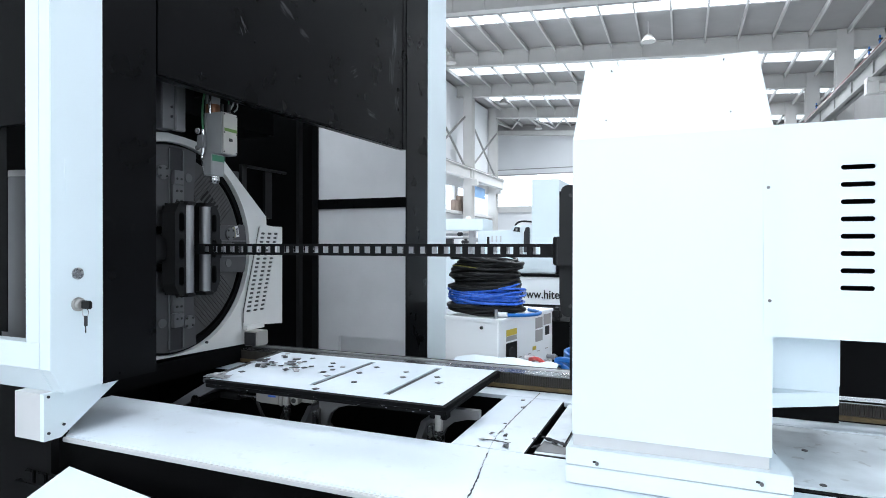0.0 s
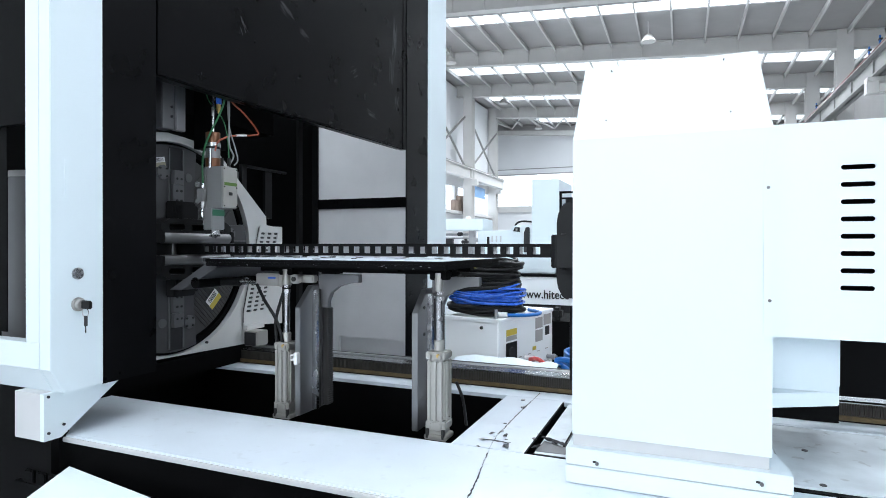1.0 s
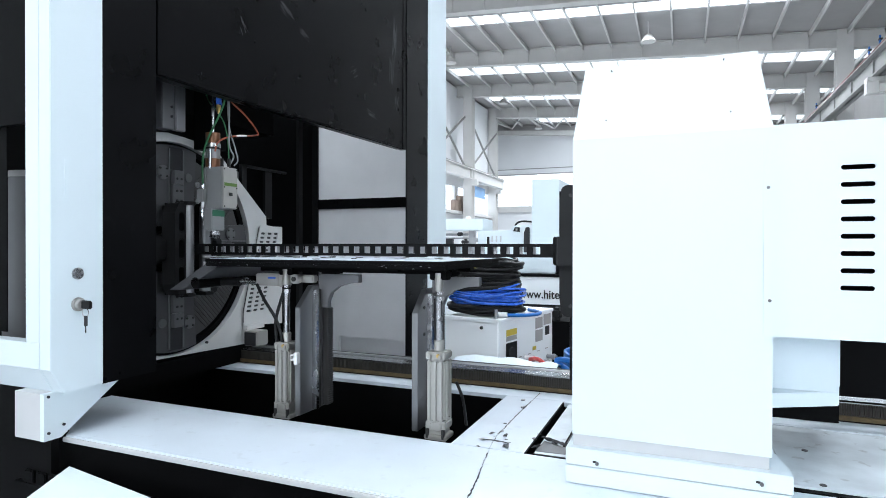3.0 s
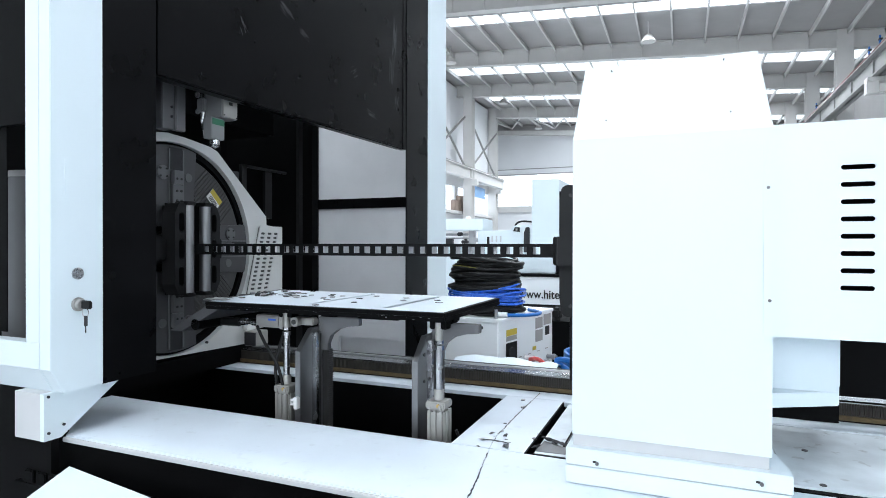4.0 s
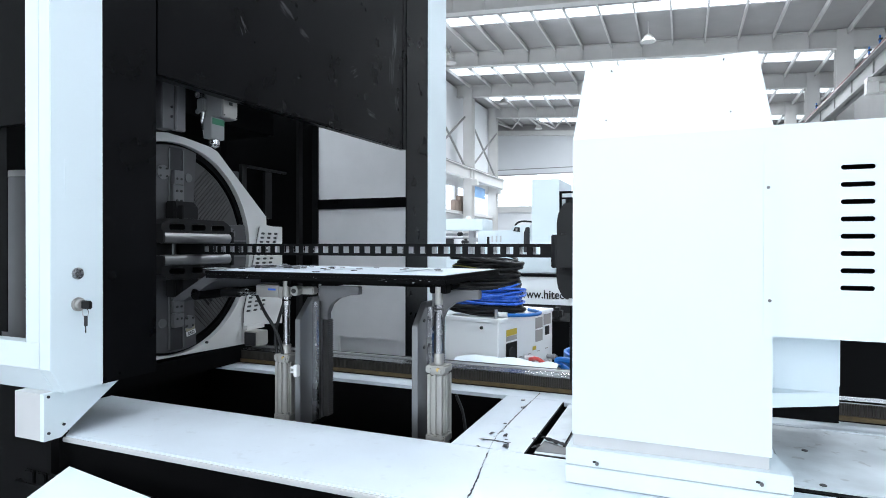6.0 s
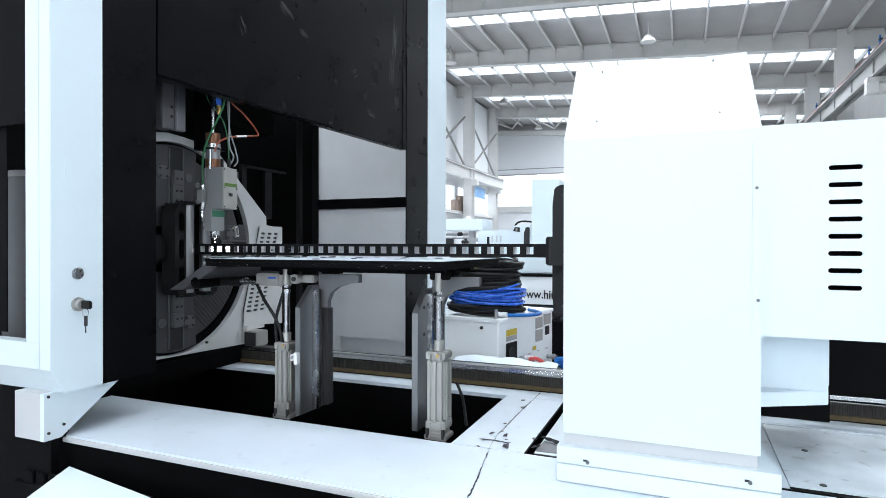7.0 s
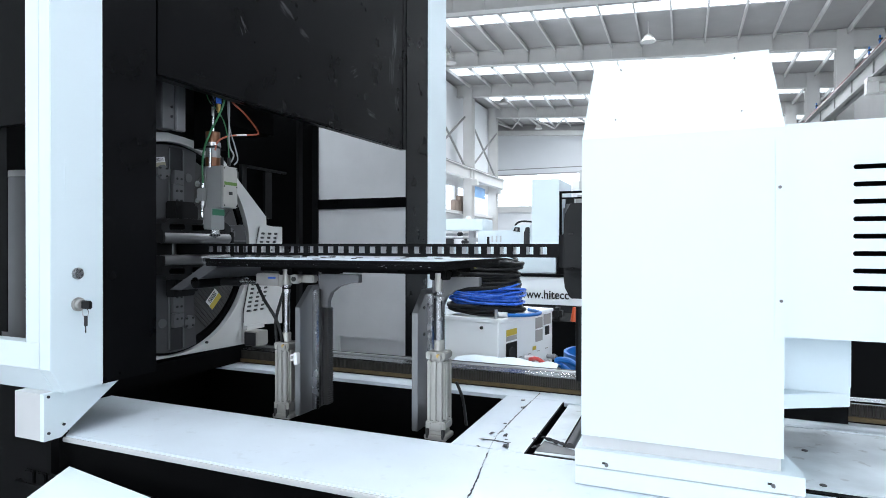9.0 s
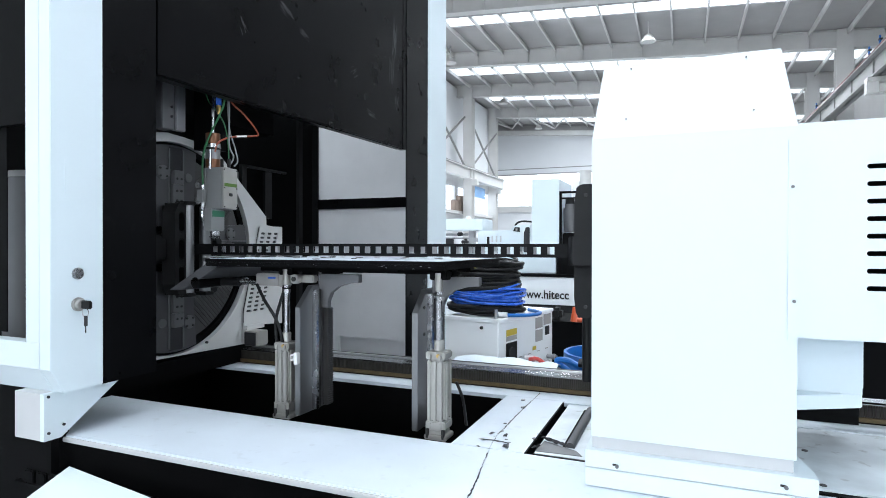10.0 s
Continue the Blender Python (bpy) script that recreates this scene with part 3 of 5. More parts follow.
def enclosure():
    t = thing("cutting_enclosure", "white and black sheet metal cabin round the cutting head", "machine enclosure")
    # end wall
    part("front_corner_panel", prism([(1.154, 0.825), (1.197, 0.748), (1.3245, 0.750), (1.3245, 3.2), (1.154, 3.2)], "x", XW - 0.05, XW, bevel=0.002), WHITE, t,
         "white corner panel with push button and key switch")
    part("front_post", boxes((XW - 0.06, XW - 0.004, 1.326, 1.536, 0.748, 3.2), bevel=0.002), BLACK, t, "black front post")
    part("upper_panel", prism([(1.548, 1.816), (3.53, 1.858), (3.53, 3.2), (1.548, 3.2)], "x", XW - 0.045, XW - 0.012, bevel=0.002), BLACK, t, "scuffed black upper panel")
    part("panel_lip", prism([(1.548, 1.810), (3.53, 1.852), (3.53, 1.8575), (1.548, 1.8155)], "x", XW - 0.06, XW - 0.02), BLACK, t)
    part("rear_post", boxes((XW - 0.0125, XW - 0.004, 3.575, 3.93, 0.0, 3.2), (XW - 0.06, XW - 0.013, 3.735, 3.93, 0.0, 3.2), bevel=0.002), BLACK, t, "black rear post")
    part("post_trim", boxes((XW - 0.05, XW - 0.008, 3.532, 3.573, 1.852, 3.2)), BLACK, t)
    part("rear_corner_panel", boxes((XW - 0.05, XW, 3.932, 4.28, 0.0, 3.2), bevel=0.002), WHITE, t, "white rear corner panel")
    # front wall with a window
    part("front_jamb", boxes((-1.854, -1.7904, 1.154, 1.20, 0.905, 3.2), bevel=0.0015), WHITE, t)
    part("front_sill", boxes((-3.4, -1.7904, 1.154, 1.20, 0.826, 0.9045)), WHITE, t)
    part("front_bevel", prism([(1.154, 0.8255), (1.197, 0.748), (1.215, 0.75), (1.17, 0.8255)], "x", -3.4, -1.7904), WHITE, t)
    part("front_bottom", boxes((-3.4, -1.7904, 1.2155, 1.50, 0.748, 0.76)), BLACK_MATT, t)
    part("window_shade", boxes((-3.4, -1.8545, 1.24, 1.26, 1.60, 3.2)), BLACK_MATT, t)
    part("window_post", boxes((-2.45, -2.122, 1.2605, 1.2645, 0.905, 1.62)), BLACK_MATT, t)
    # back and inside
    k = 4.2
    part("back_panel", boxes((-2.885, -1.80, k, k + 0.03, 1.591, 3.2)), PANEL, t, "grey white inner back panel")
    part("back_panel", prism([(-2.885, 0.05), (-1.80, 0.05), (-1.80, 1.509), (-2.885, 1.509)], "y", k, k + 0.03,
                             holes=[[(-2.68, 0.12), (-2.14, 0.12), (-2.14, 0.435), (-2.68, 0.435)]]), PANEL, t, "grey white inner back panel with a recess")
    part("recess", boxes((-2.70, -2.12, k + 0.041, k + 0.0495, 0.10, 0.455)), PANEL, t)
    part("back_rail", boxes((-2.885, -1.80, k - 0.015, k + 0.03, 1.51, 1.590)), BLACK, t)
    part("back_post", boxes((-2.96, -2.886, k - 0.05, k + 0.03, 0.0, 3.2)), BLACK, t)
    part("back_wall", boxes((-3.9, -2.961, k + 0.0, k + 0.03, 0.0, 3.2)), BLACK_MATT, t)
    part("left_wall", boxes((-3.94, -3.9, 1.20, k, 0.0, 3.2)), BLACK_MATT, t)
    # unseen roof piece, cut short so roof light reaches the back panel
    part("unseen_roof_panel", boxes((-3.94, -1.80, 1.154, 1.9, 3.2, 3.24)), BLACK_MATT, t)
    part("outer_back", boxes((-3.94, -1.795, 4.25, 4.28, 0.0, 3.2)), WHITE, t)
    # lower front support
    part("foot_panel", prism([(1.162, 0.604), (1.215, 0.604), (1.425, 0.7475), (1.162, 0.7475)], "x", -1.80, -1.782), WHITE, t, "white angled foot panel")
    # white sheet drawn grey: the shade under the sill is in its colour
    part("foot_side", boxes((-1.92, -1.8004, 1.163, 1.22, 0.604, 0.7475)), STRIP, t)
    part("foot_base", boxes((-1.92, -1.785, 1.185, 1.21, 0.0, 0.6035)), BLACK_MATT, t)
    for y, z in ((1.175, 0.627), (1.222, 0.642), (1.174, 0.738)):
        part("foot_bolt", rods((-1.780, y, z, "x", 0.005, 0.0042), segments=10), DARK, t)
    # black sheet added to stand for the dark under the cabin
    part("added_dark_sheet", boxes((-3.4, -1.955, 1.24, 1.26, 0.0, 0.7475)), BLACK_MATT, t)
    # old scuffs on the black panels
    rnd = random.Random(8)
    for y, z, ln, tilt in ((2.15, 2.40, 0.10, -20), (2.28, 2.33, 0.16, -25), (2.42, 2.26, 0.08, -22), (3.42, 2.55, 0.30, 88), (3.36, 2.35, 0.22, 85), (2.9, 2.2, 0.05, 30), (2.0, 2.15, 0.04, -60), (3.1, 2.0, 0.12, -8),
                           (1.75, 2.3, 0.05, 40), (2.6, 2.62, 0.07, -30), (3.44, 2.15, 0.12, 80)):
        bm = bmesh.new()
        for s in range(9):
            m = (Matrix.Translation((XW - 0.0117, y + rnd.gauss(0, 0.02), z + rnd.gauss(0, 0.012))) @ Matrix.Rotation(radians(tilt + rnd.gauss(0, 4)), 4, "X")
                 @ Matrix.Diagonal((0.0006, ln * rnd.uniform(0.2, 0.9), rnd.uniform(0.0008, 0.004), 1)))
            bmesh.ops.create_cube(bm, size=1, matrix=m)
        part("scuff", bm, SCRATCH, t, "pale scuff marks")
    # controls on the corner panel
    btn = part("push_button", rods((XW + 0.003, 1.237, 1.112, "x", 0.006, 0.0185), (XW + 0.008, 1.237, 1.112, "x", 0.006, 0.015), segments=28, bevel=0.001), CHROME, t,
               "round stainless push button", smooth=True)
    lock = part("key_switch", rods((XW + 0.005, 1.238, 1.016, "x", 0.01, 0.0215), (XW + 0.015, 1.238, 1.016, "x", 0.012, 0.017, 0.014), segments=28, bevel=0.0015), ALU, t,
                "white key switch with a hanging key", smooth=True)
    part("key_head", boxes((XW + 0.021, XW + 0.062, 1.233, 1.243, 1.003, 1.029), bevel=0.003), RUBBER, lock)
    part("key_ring", hose([(XW + 0.035 + 0.014 * math.cos(a), 1.238, 0.992 + 0.014 * math.sin(a)) for a in (0, 1.05, 2.09, 3.14, 4.19, 5.24)], 0.0012, 6, 4, True), CHROME, lock)
    part("spare_key", boxes((XW + 0.030, XW + 0.044, 1.236, 1.240, 0.950, 0.982), (XW + 0.034, XW + 0.039, 1.237, 1.239, 0.928, 0.951), bevel=0.001), DARK, lock)
    part("blank_plate", prism([(1.196, 1.345), (1.296, 1.345), (1.296, 1.460), (1.196, 1.460)], "x", XW + 0.0, XW + 0.0015), WHITE, t)
    # grey drum behind the window
    drum = thing("dust_drum", "grey cylindrical drum inside the enclosure", "drum")
    part("shell", rods((-2.50, 1.72, 1.0875, "z", 0.775, 0.22), segments=40), DRUM, drum, smooth=True)
    part("band", rods((-2.50, 1.72, 1.488, "z", 0.024, 0.223), segments=40), ROOF, drum, "pale clamping band", smooth=True)
    part("elbow", hose([(-2.47, 1.70, 1.501), (-2.46, 1.70, 1.55), (-2.42, 1.70, 1.61), (-2.35, 1.70, 1.65), (-2.26, 1.70, 1.665)], 0.09, 20, 6), DRUM, drum, "grey bent duct", smooth=True)
    part("foot", boxes((-2.7, -2.505, 1.6, 1.84, 0.0, 0.6995)), BLACK_MATT, drum)
    beam = thing("gantry_beam", "black gantry beam carrying the cutting head", "machine beam")
    part("beam", boxes((-2.75, -2.08, 1.3, 2.6, 1.80, 2.3)), BLACK_MATT, beam)
    part("leg", boxes((-2.75, -2.25, 3.2, 3.26, 0.0, 2.3)), BLACK_MATT, beam)
    part("leg", boxes((-2.6, -2.45, 2.50, 2.60, 0.0, 1.80)), BLACK, beam)
    for span in ((-2.32, -2.30, 2.60, 2.64, 1.30, 1.66), (-2.32, -2.30, 2.80, 2.86, 1.36, 1.64), (-2.32, -2.30, 2.605, 3.0, 1.645, 1.66),
                 (-2.30, -2.28, 3.10, 3.14, 0.2, 2.2), (-2.62, -2.58, 3.5, 3.56, 0.2, 2.3)):
        part("frame_bar", boxes(span), GUNMETAL, beam)
    blk = part("slide_block", boxes((-2.02, -1.99, 1.852, 1.905, 1.69, 1.98), bevel=0.003), STEEL, beam, "ground steel slide block")
    part("slide_plate", boxes((-2.06, -2.0, 1.79, 1.8515, 1.69, 1.98), bevel=0.003), PLATE, beam)
    for z in (1.785, 1.745):
        part("bolt", rods((-1.999, 1.838, z, "x", 0.004, 0.006), segments=8), DARK, beam)


bed()
front_tray()
enclosure()
# ---------------------------------------------------------------- chuck housing and rotating chuck
CY, CZ = 1.95, 1.184
XC = -2.09


def chuck_housing():
    t = thing("chuck_housing", "white bearing housing plate round the chuck", "machine housing")
    out = [(1.46, 0.70), (1.85, 0.705), (2.42, 0.69), (2.46, 0.70), (2.46, 0.80), (2.66, 0.80), (2.66, 1.30), (2.56, 1.31), (2.556, 1.356), (2.20, 1.655), (2.16, 1.67),
           (2.00, 1.69), (1.90, 1.695), (1.70, 1.67), (1.46, 1.47)]
    part("ring_plate", prism(out, "x", XC - 0.14, XC - 0.005, holes=[circle(CY, CZ, 0.476, 96)]), CASTING, t, "white plate with a large round opening")
    part("seal_ring", prism(circle(CY, CZ, 0.474, 96), "x", XC - 0.13, XC - 0.03, holes=[circle(CY, CZ, 0.447, 96)]), BLACK_MATT, t)
    part("base", boxes((-2.5, -2.10, 1.30, 2.55, 0.602, 0.688)), BLACK_MATT, t)
    part("body", boxes((-2.6, -2.232, 1.98, 2.5, 0.69, 1.6)), DARK, t)
    poly = [(2.490, 1.304), (2.672, 1.304), (2.672, 0.765), (2.367, 0.79), (2.367, 0.859)]
    slots = [stadium(2.513 - r * 0.00634 + col * 0.053, 1.264 - r * 0.0224, 0.034, 0.0115, 4) for r in range(19) for col in range(3)]
    part("vent_cover", prism(poly, "x", -2.083, -2.078, holes=slots), CASTING, t, "white vent cover with rows of slots")
    part("vent_side", boxes((-2.15, -2.0835, 2.662, 2.672, 0.765, 1.304)), CASTING, t)
    # dark sheet added behind the slots, its colour standing for their shade
    part("vent_shade_sheet", prism([(2.497, 1.298), (2.66, 1.298), (2.66, 0.80), (2.376, 0.80), (2.376, 0.862)], "x", -2.0945, -2.0925), DISC, t)
    part("vent_step", boxes((-2.085, -2.06, 2.367, 2.50, 0.765, 0.788)), CASTING, t)
    part("motor_box", boxes((-2.06, -1.98, 2.345, 2.434, 0.690, 0.7645), bevel=0.004), ALU, t)
    part("motor_side", boxes((-2.05, -1.985, 2.336, 2.3445, 0.695, 0.760)), DARK, t)
    part("housing_bolt", rods((-2.085, 2.12, 0.74, "x", 0.01, 0.006), segments=8), DARK, t)
    return t


def chuck():
    """The rotating chuck about the x axis; its own origin on the tube axis."""
    t = thing("rotary_chuck", "large steel chuck disc with black roller jaws", "chuck", at=(XC, CY, CZ))
    part("disc", prism(circle(0, 0, 0.466, 96), "x", -0.11, -0.062, holes=[circle(0, 0, 0.09, 40)]), BLACK_MATT, t, "black outer disc", smooth=True)
    part("bore", prism(circle(0, 0, 0.0895, 40), "x", -0.4, -0.08, holes=[circle(0, 0, 0.07, 40)]), JAW, t)
    for k in range(4):
        rot = Matrix.Rotation(math.radians(90 * k), 4, "X")

        def put(name, bm, mat, label="", smooth=False, parent=None):
            bmesh.ops.transform(bm, matrix=rot, verts=bm.verts)
            return part(name, bm, mat, parent or t, label, smooth)
        # arms run out along z, ribbed sector plates fill the diagonals
        rim = circle(0, 0, 0.462, 13, 90 - 15.5, 90 + 15.5)
        arm = put("arm_plate", prism([(-0.098, 0.10), (0.098, 0.10)] + rim, "x", -0.0615, -0.010, bevel=0.003), ARM, "grey milled steel arm plate")
        put("arm_edge", boxes((-0.0095, -0.002, -0.042, -0.036, 0.19, 0.445), (-0.0095, -0.002, 0.036, 0.042, 0.19, 0.445)), CHUCKBAR)
        put("guide_bar", boxes((-0.0095, 0.012, -0.030, 0.030, 0.19, 0.285), bevel=0.003), CHUCKBAR, "light ground guide bar")
        put("guide_bar", boxes((-0.0095, 0.014, -0.028, 0.028, 0.287, 0.350), bevel=0.003), CHUCKBAR, "light ground guide bar")
        put("guide_slot", boxes((-0.0095, -0.006, -0.034, 0.034, 0.352, 0.452)), DARK)
        put("cover_lug", prism(circle(-0.073, 0.335, 0.031, 24), "x", -0.0095, 0.0), CHUCKBAR, smooth=True)
        for a in (0.8, 2.36, 3.93, 5.5):
            put("lug_bolt", rods((0.001, -0.073 + 0.024 * math.cos(a), 0.335 + 0.024 * math.sin(a), "x", 0.004, 0.005), segments=8), INK)
        put("plug", prism(circle(0.072, 0.325, 0.020, 24), "x", -0.0095, -0.005), CHUCKBAR, smooth=True)
        for z in (0.215, 0.258, 0.312):
            for dy in (-0.012, 0.012):
                put("bar_bolt", rods((0.014, dy, z, "x", 0.004, 0.0055), segments=8), INK)
        put("sector_plate", prism([(0.10, 0.10)] + circle(0, 0, 0.432, 16, 15, 75), "x", -0.0615, -0.032, bevel=0.002), DISC)
        bm = bmesh.new()
        for i in range(15):
            e = 0.0172 * (i - 7)
            half = 0.5 * (math.sqrt(0.427 ** 2 - e * e) - (0.20 + 0.75 * abs(e)))
            mid = math.sqrt(0.427 ** 2 - e * e) - half
            m = Matrix.Rotation(radians(-45), 4, "X") @ Matrix.Translation((-0.0295, e, mid)) @ Matrix.Diagonal((0.0055, 0.0142, 2 * half, 1))
            bmesh.ops.create_cube(bm, size=1, matrix=m)
        put("cooling_ribs", bevelled(bm, 0.0015, 1), DISC)
    # labels stuck to the disc
    def sticker(y, z, turn, w, h, colour):
        m = Matrix.Translation((-0.008 if abs(z) < 0.2 else -0.021, y, z)) @ Matrix.Rotation(radians(turn), 4, "X")
        bm = boxes((-0.0008, 0.0008, -w / 2, w / 2, -h / 2, h / 2))
        bmesh.ops.transform(bm, matrix=m, verts=bm.verts)
        s = part("label", bm, PAPER, t, "small warning label with a yellow edge")
        bm = boxes((0.0009, 0.0016, -w / 2, -w / 2 + w * 0.45, -h / 2, h / 2))
        bmesh.ops.transform(bm, matrix=m, verts=bm.verts)
        part("label_stripe", bm, colour, s)
        bm = boxes(*[(0.0009, 0.0016, w * (0.05 + 0.1 * j), w * (0.1 + 0.1 * j), -h * 0.35, h * 0.35) for j in range(4)])
        bmesh.ops.transform(bm, matrix=m, verts=bm.verts)
        part("label_print", bm, DARK, s)
    sticker(0.378, 0.085, 12, 0.04, 0.055, DULL)
    sticker(-0.245, -0.24, 45, 0.06, 0.085, YELLOW)
    for i in range(5):
        bm = boxes((-0.0225, -0.0220, -0.006, 0.006, -0.035 + 0.006 * (i % 3), 0.03))
        bmesh.ops.transform(bm, matrix=Matrix.Translation((0, 0.185 + 0.016 * i, 0.255 - 0.016 * i)) @ Matrix.Rotation(radians(-45), 4, "X"), verts=bm.verts)
        part("print_bar", bm, JAW, t)
    # roller jaws, two across the tube
    for s in (-1, 1):
        jaw = part("roller_jaw", prism([(s * 0.032, -0.205), (s * 0.105, -0.195), (s * 0.128, -0.15), (s * 0.128, 0.15), (s * 0.105, 0.195), (s * 0.032, 0.205)], "x", 0.05, 0.125,
                                       holes=[stadium_z(s * 0.093, z, 0.028, 0.085) for z in (-0.115, 0.0, 0.115)]), JAW, t, "blackened steel jaw frame with oval windows")
        part("roller", rods((0.115, s * 0.047, 0, "z", 0.375, 0.0235), segments=28), ROLLER, jaw, "worn steel roller", smooth=True)
        for e in (-1, 1):
            part("roller_end", boxes((0.07, 0.14, s * 0.026, s * 0.078, e * 0.189, e * 0.205), bevel=0.003), JAW, jaw)
        part("jaw_block", boxes((-0.007, 0.0495, s * 0.04, s * 0.21, -0.06, 0.06), bevel=0.006), JAW, t)
        part("jaw_slide", boxes((0.0, 0.08, s * 0.129, s * 0.19, -0.045, 0.045), bevel=0.004), JAW, t)
        # the other pair, set further back above and below
        part("back_jaw", boxes((-0.006, 0.049, -0.085, 0.085, s * 0.062, s * 0.20), bevel=0.012), JAW, t, "blackened steel jaw block")
        part("back_roller", rods((0.02, 0, s * 0.05, "y", 0.16, 0.02), segments=20), ROLLER, t, smooth=True)
    return t


def stadium_z(cy, cz, w, h, n=6):
    return [(cy + b, cz + a) for a, b in stadium(0, 0, h, w, n)]


def square_tube():
    """The square tube with punched windows on all four sides; its origin lies on its axis at the fed end."""
    t = thing("square_tube", "black square steel tube with rows of cut square windows", "steel tube", at=(0, CY, CZ))
    h, w, pitch, hole = 0.023, 0.0025, 0.0465, 0.0125
    x_first, n = -1.848, 32
    x0, x1 = -2.35, -0.30
    windows = [[(x_first + i * pitch - hole, -hole), (x_first + i * pitch + hole, -hole), (x_first + i * pitch + hole, hole), (x_first + i * pitch - hole, hole)] for i in range(n)]
    for k, name in enumerate(("front_wall", "top_wall", "back_wall", "bottom_wall")):
        e = h if k % 2 == 0 else h - w
        bm = prism([(x0, -e), (x1, -e), (x1, e), (x0, e)], "y", -h, -h + w, holes=windows)
        bmesh.ops.transform(bm, matrix=Matrix.Rotation(radians(-90 * k), 4, "X"), verts=bm.verts)
        part(name, bm, TUBE, t)
        e = h - w - 0.0002
        bm = prism([(x0, -e), (x1, -e), (x1, e), (x0, e)], "y", -h + w + 0.0002, -h + w + 0.0008, holes=windows)
        bmesh.ops.transform(bm, matrix=Matrix.Rotation(radians(-90 * k), 4, "X"), verts=bm.verts)
        part("inner_face", bm, BARE, t, "bare grey steel inside of the tube")
    return t


# ---------------------------------------------------------------- cutting head
def cutting_head():
    """Its own origin lies at the nozzle tip."""
    t = thing("laser_cutting_head", "grey laser cutting head with green labels and hoses", "cutting head", at=(-1.872, CY, 1.226))
    hx = 0.05
    part("housing", boxes((-0.035, hx, -0.012, 0.078, 0.130, 0.310), bevel=0.003), HEADGREY, t, "light grey box housing")
    part("cover_plate", boxes((hx + 0.0003, hx + 0.006, -0.010, 0.076, 0.133, 0.308), bevel=0.002), ALU, t)
    part("green_stripe", boxes((hx + 0.0063, hx + 0.007, -0.004, 0.072, 0.228, 0.242)), OLIVE, t, "olive green stripe")
    part("socket", boxes((hx + 0.0063, hx + 0.009, 0.022, 0.044, 0.186, 0.200), bevel=0.002), INK, t)
    for y in (-0.004, 0.070):
        for z in (0.14, 0.222, 0.300):
            part("cover_screw", rods((hx + 0.007, y, z, "x", 0.003, 0.003), segments=8), DARK, t)
    part("lower_block", boxes((-0.020, 0.028, -0.048, 0.030, 0.036, 0.128), bevel=0.004), HEADGREY, t)
    part("green_label", boxes((0.0283, 0.029, -0.044, 0.026, 0.096, 0.122)), GREENLAB, t, "green lens drawer label")
    part("nozzle", rods((0, 0, 0.026, "z", 0.019, 0.020, 0.021), (0, 0, 0.011, "z", 0.011, 0.015, 0.019), (0, 0, 0.003, "z", 0.006, 0.004, 0.010), segments=24), CHROME, t,
         "round steel nozzle with slots", smooth=True)
    part("nozzle_slot", boxes(*[(0.019 * math.cos(a) - 0.002, 0.019 * math.cos(a) + 0.002, 0.019 * math.sin(a) - 0.002, 0.019 * math.sin(a) + 0.002, 0.008, 0.014) for a in [k * 0.785 for k in range(8)]]), DARK, t)
    part("valve_block", boxes((-0.075, -0.0355, -0.03, 0.01, 0.160, 0.215), bevel=0.004), HEADGREY, t, "small grey gas valve block")
    part("gas_elbow", hose([(-0.055, -0.012, 0.16), (-0.058, -0.012, 0.12), (-0.05, -0.012, 0.085), (-0.035, -0.010, 0.07), (-0.028, -0.01, 0.055)], 0.008, 8, 5), CHROME, t, smooth=True)
    part("gas_fitting", rods((-0.055, -0.012, 0.226, "z", 0.024, 0.009), (-0.055, -0.012, 0.150, "z", 0.02, 0.008), (-0.04, -0.012, 0.058, "z", 0.03, 0.011), segments=12), CHROME, t, smooth=True)
    part("lug", prism(circle(-0.082, 0.235, 0.012, 16), "y", -0.02, -0.012, holes=[circle(-0.082, 0.235, 0.005, 10)]), HEADGREY, t)
    part("lug", prism(circle(-0.082, 0.162, 0.010, 16), "y", -0.02, -0.012, holes=[circle(-0.082, 0.162, 0.004, 10)]), HEADGREY, t)
    part("collimator", rods((-0.030, 0.02, 0.370, "z", 0.040, 0.030), segments=28), HEADGREY, t, smooth=True)
    part("upper_body", boxes((-0.046, -0.0355, -0.012, 0.06, 0.13, 0.31)), HEADGREY, t)
    part("brown_collar", rods((-0.030, 0.02, 0.330, "z", 0.039, 0.0315), segments=28), COPPER, t, "brown anodised fibre collar", smooth=True)
    part("brown_collar", rods((-0.030, 0.02, 0.439, "z", 0.046, 0.030), segments=28), COPPER, t, "brown anodised fibre collar", smooth=True)
    part("seal_ring", rods((-0.030, 0.02, 0.3945, "z", 0.009, 0.031), segments=28), RUBBER, t, smooth=True)
    part("clamp_ring", rods((-0.030, 0.02, 0.4075, "z", 0.016, 0.033), segments=28), CHROME, t, smooth=True)
    part("side_pin", rods((-0.012, -0.016, 0.345, "z", 0.085, 0.006), segments=10), CHROME, t, smooth=True)
    part("fibre_rod", rods((-0.030, 0.02, 0.56, "z", 0.20, 0.006), segments=12), CHROME, t, smooth=True)
    part("blue_fitting", rods((0.022, 0.0, 0.60, "z", 0.045, 0.012), segments=12), BLUE, t, smooth=True)
    part("brass_fitting", rods((0.020, 0.0, 0.563, "z", 0.028, 0.009), (0.020, 0.0, 0.545, "z", 0.012, 0.006), segments=8), BRASS, t)
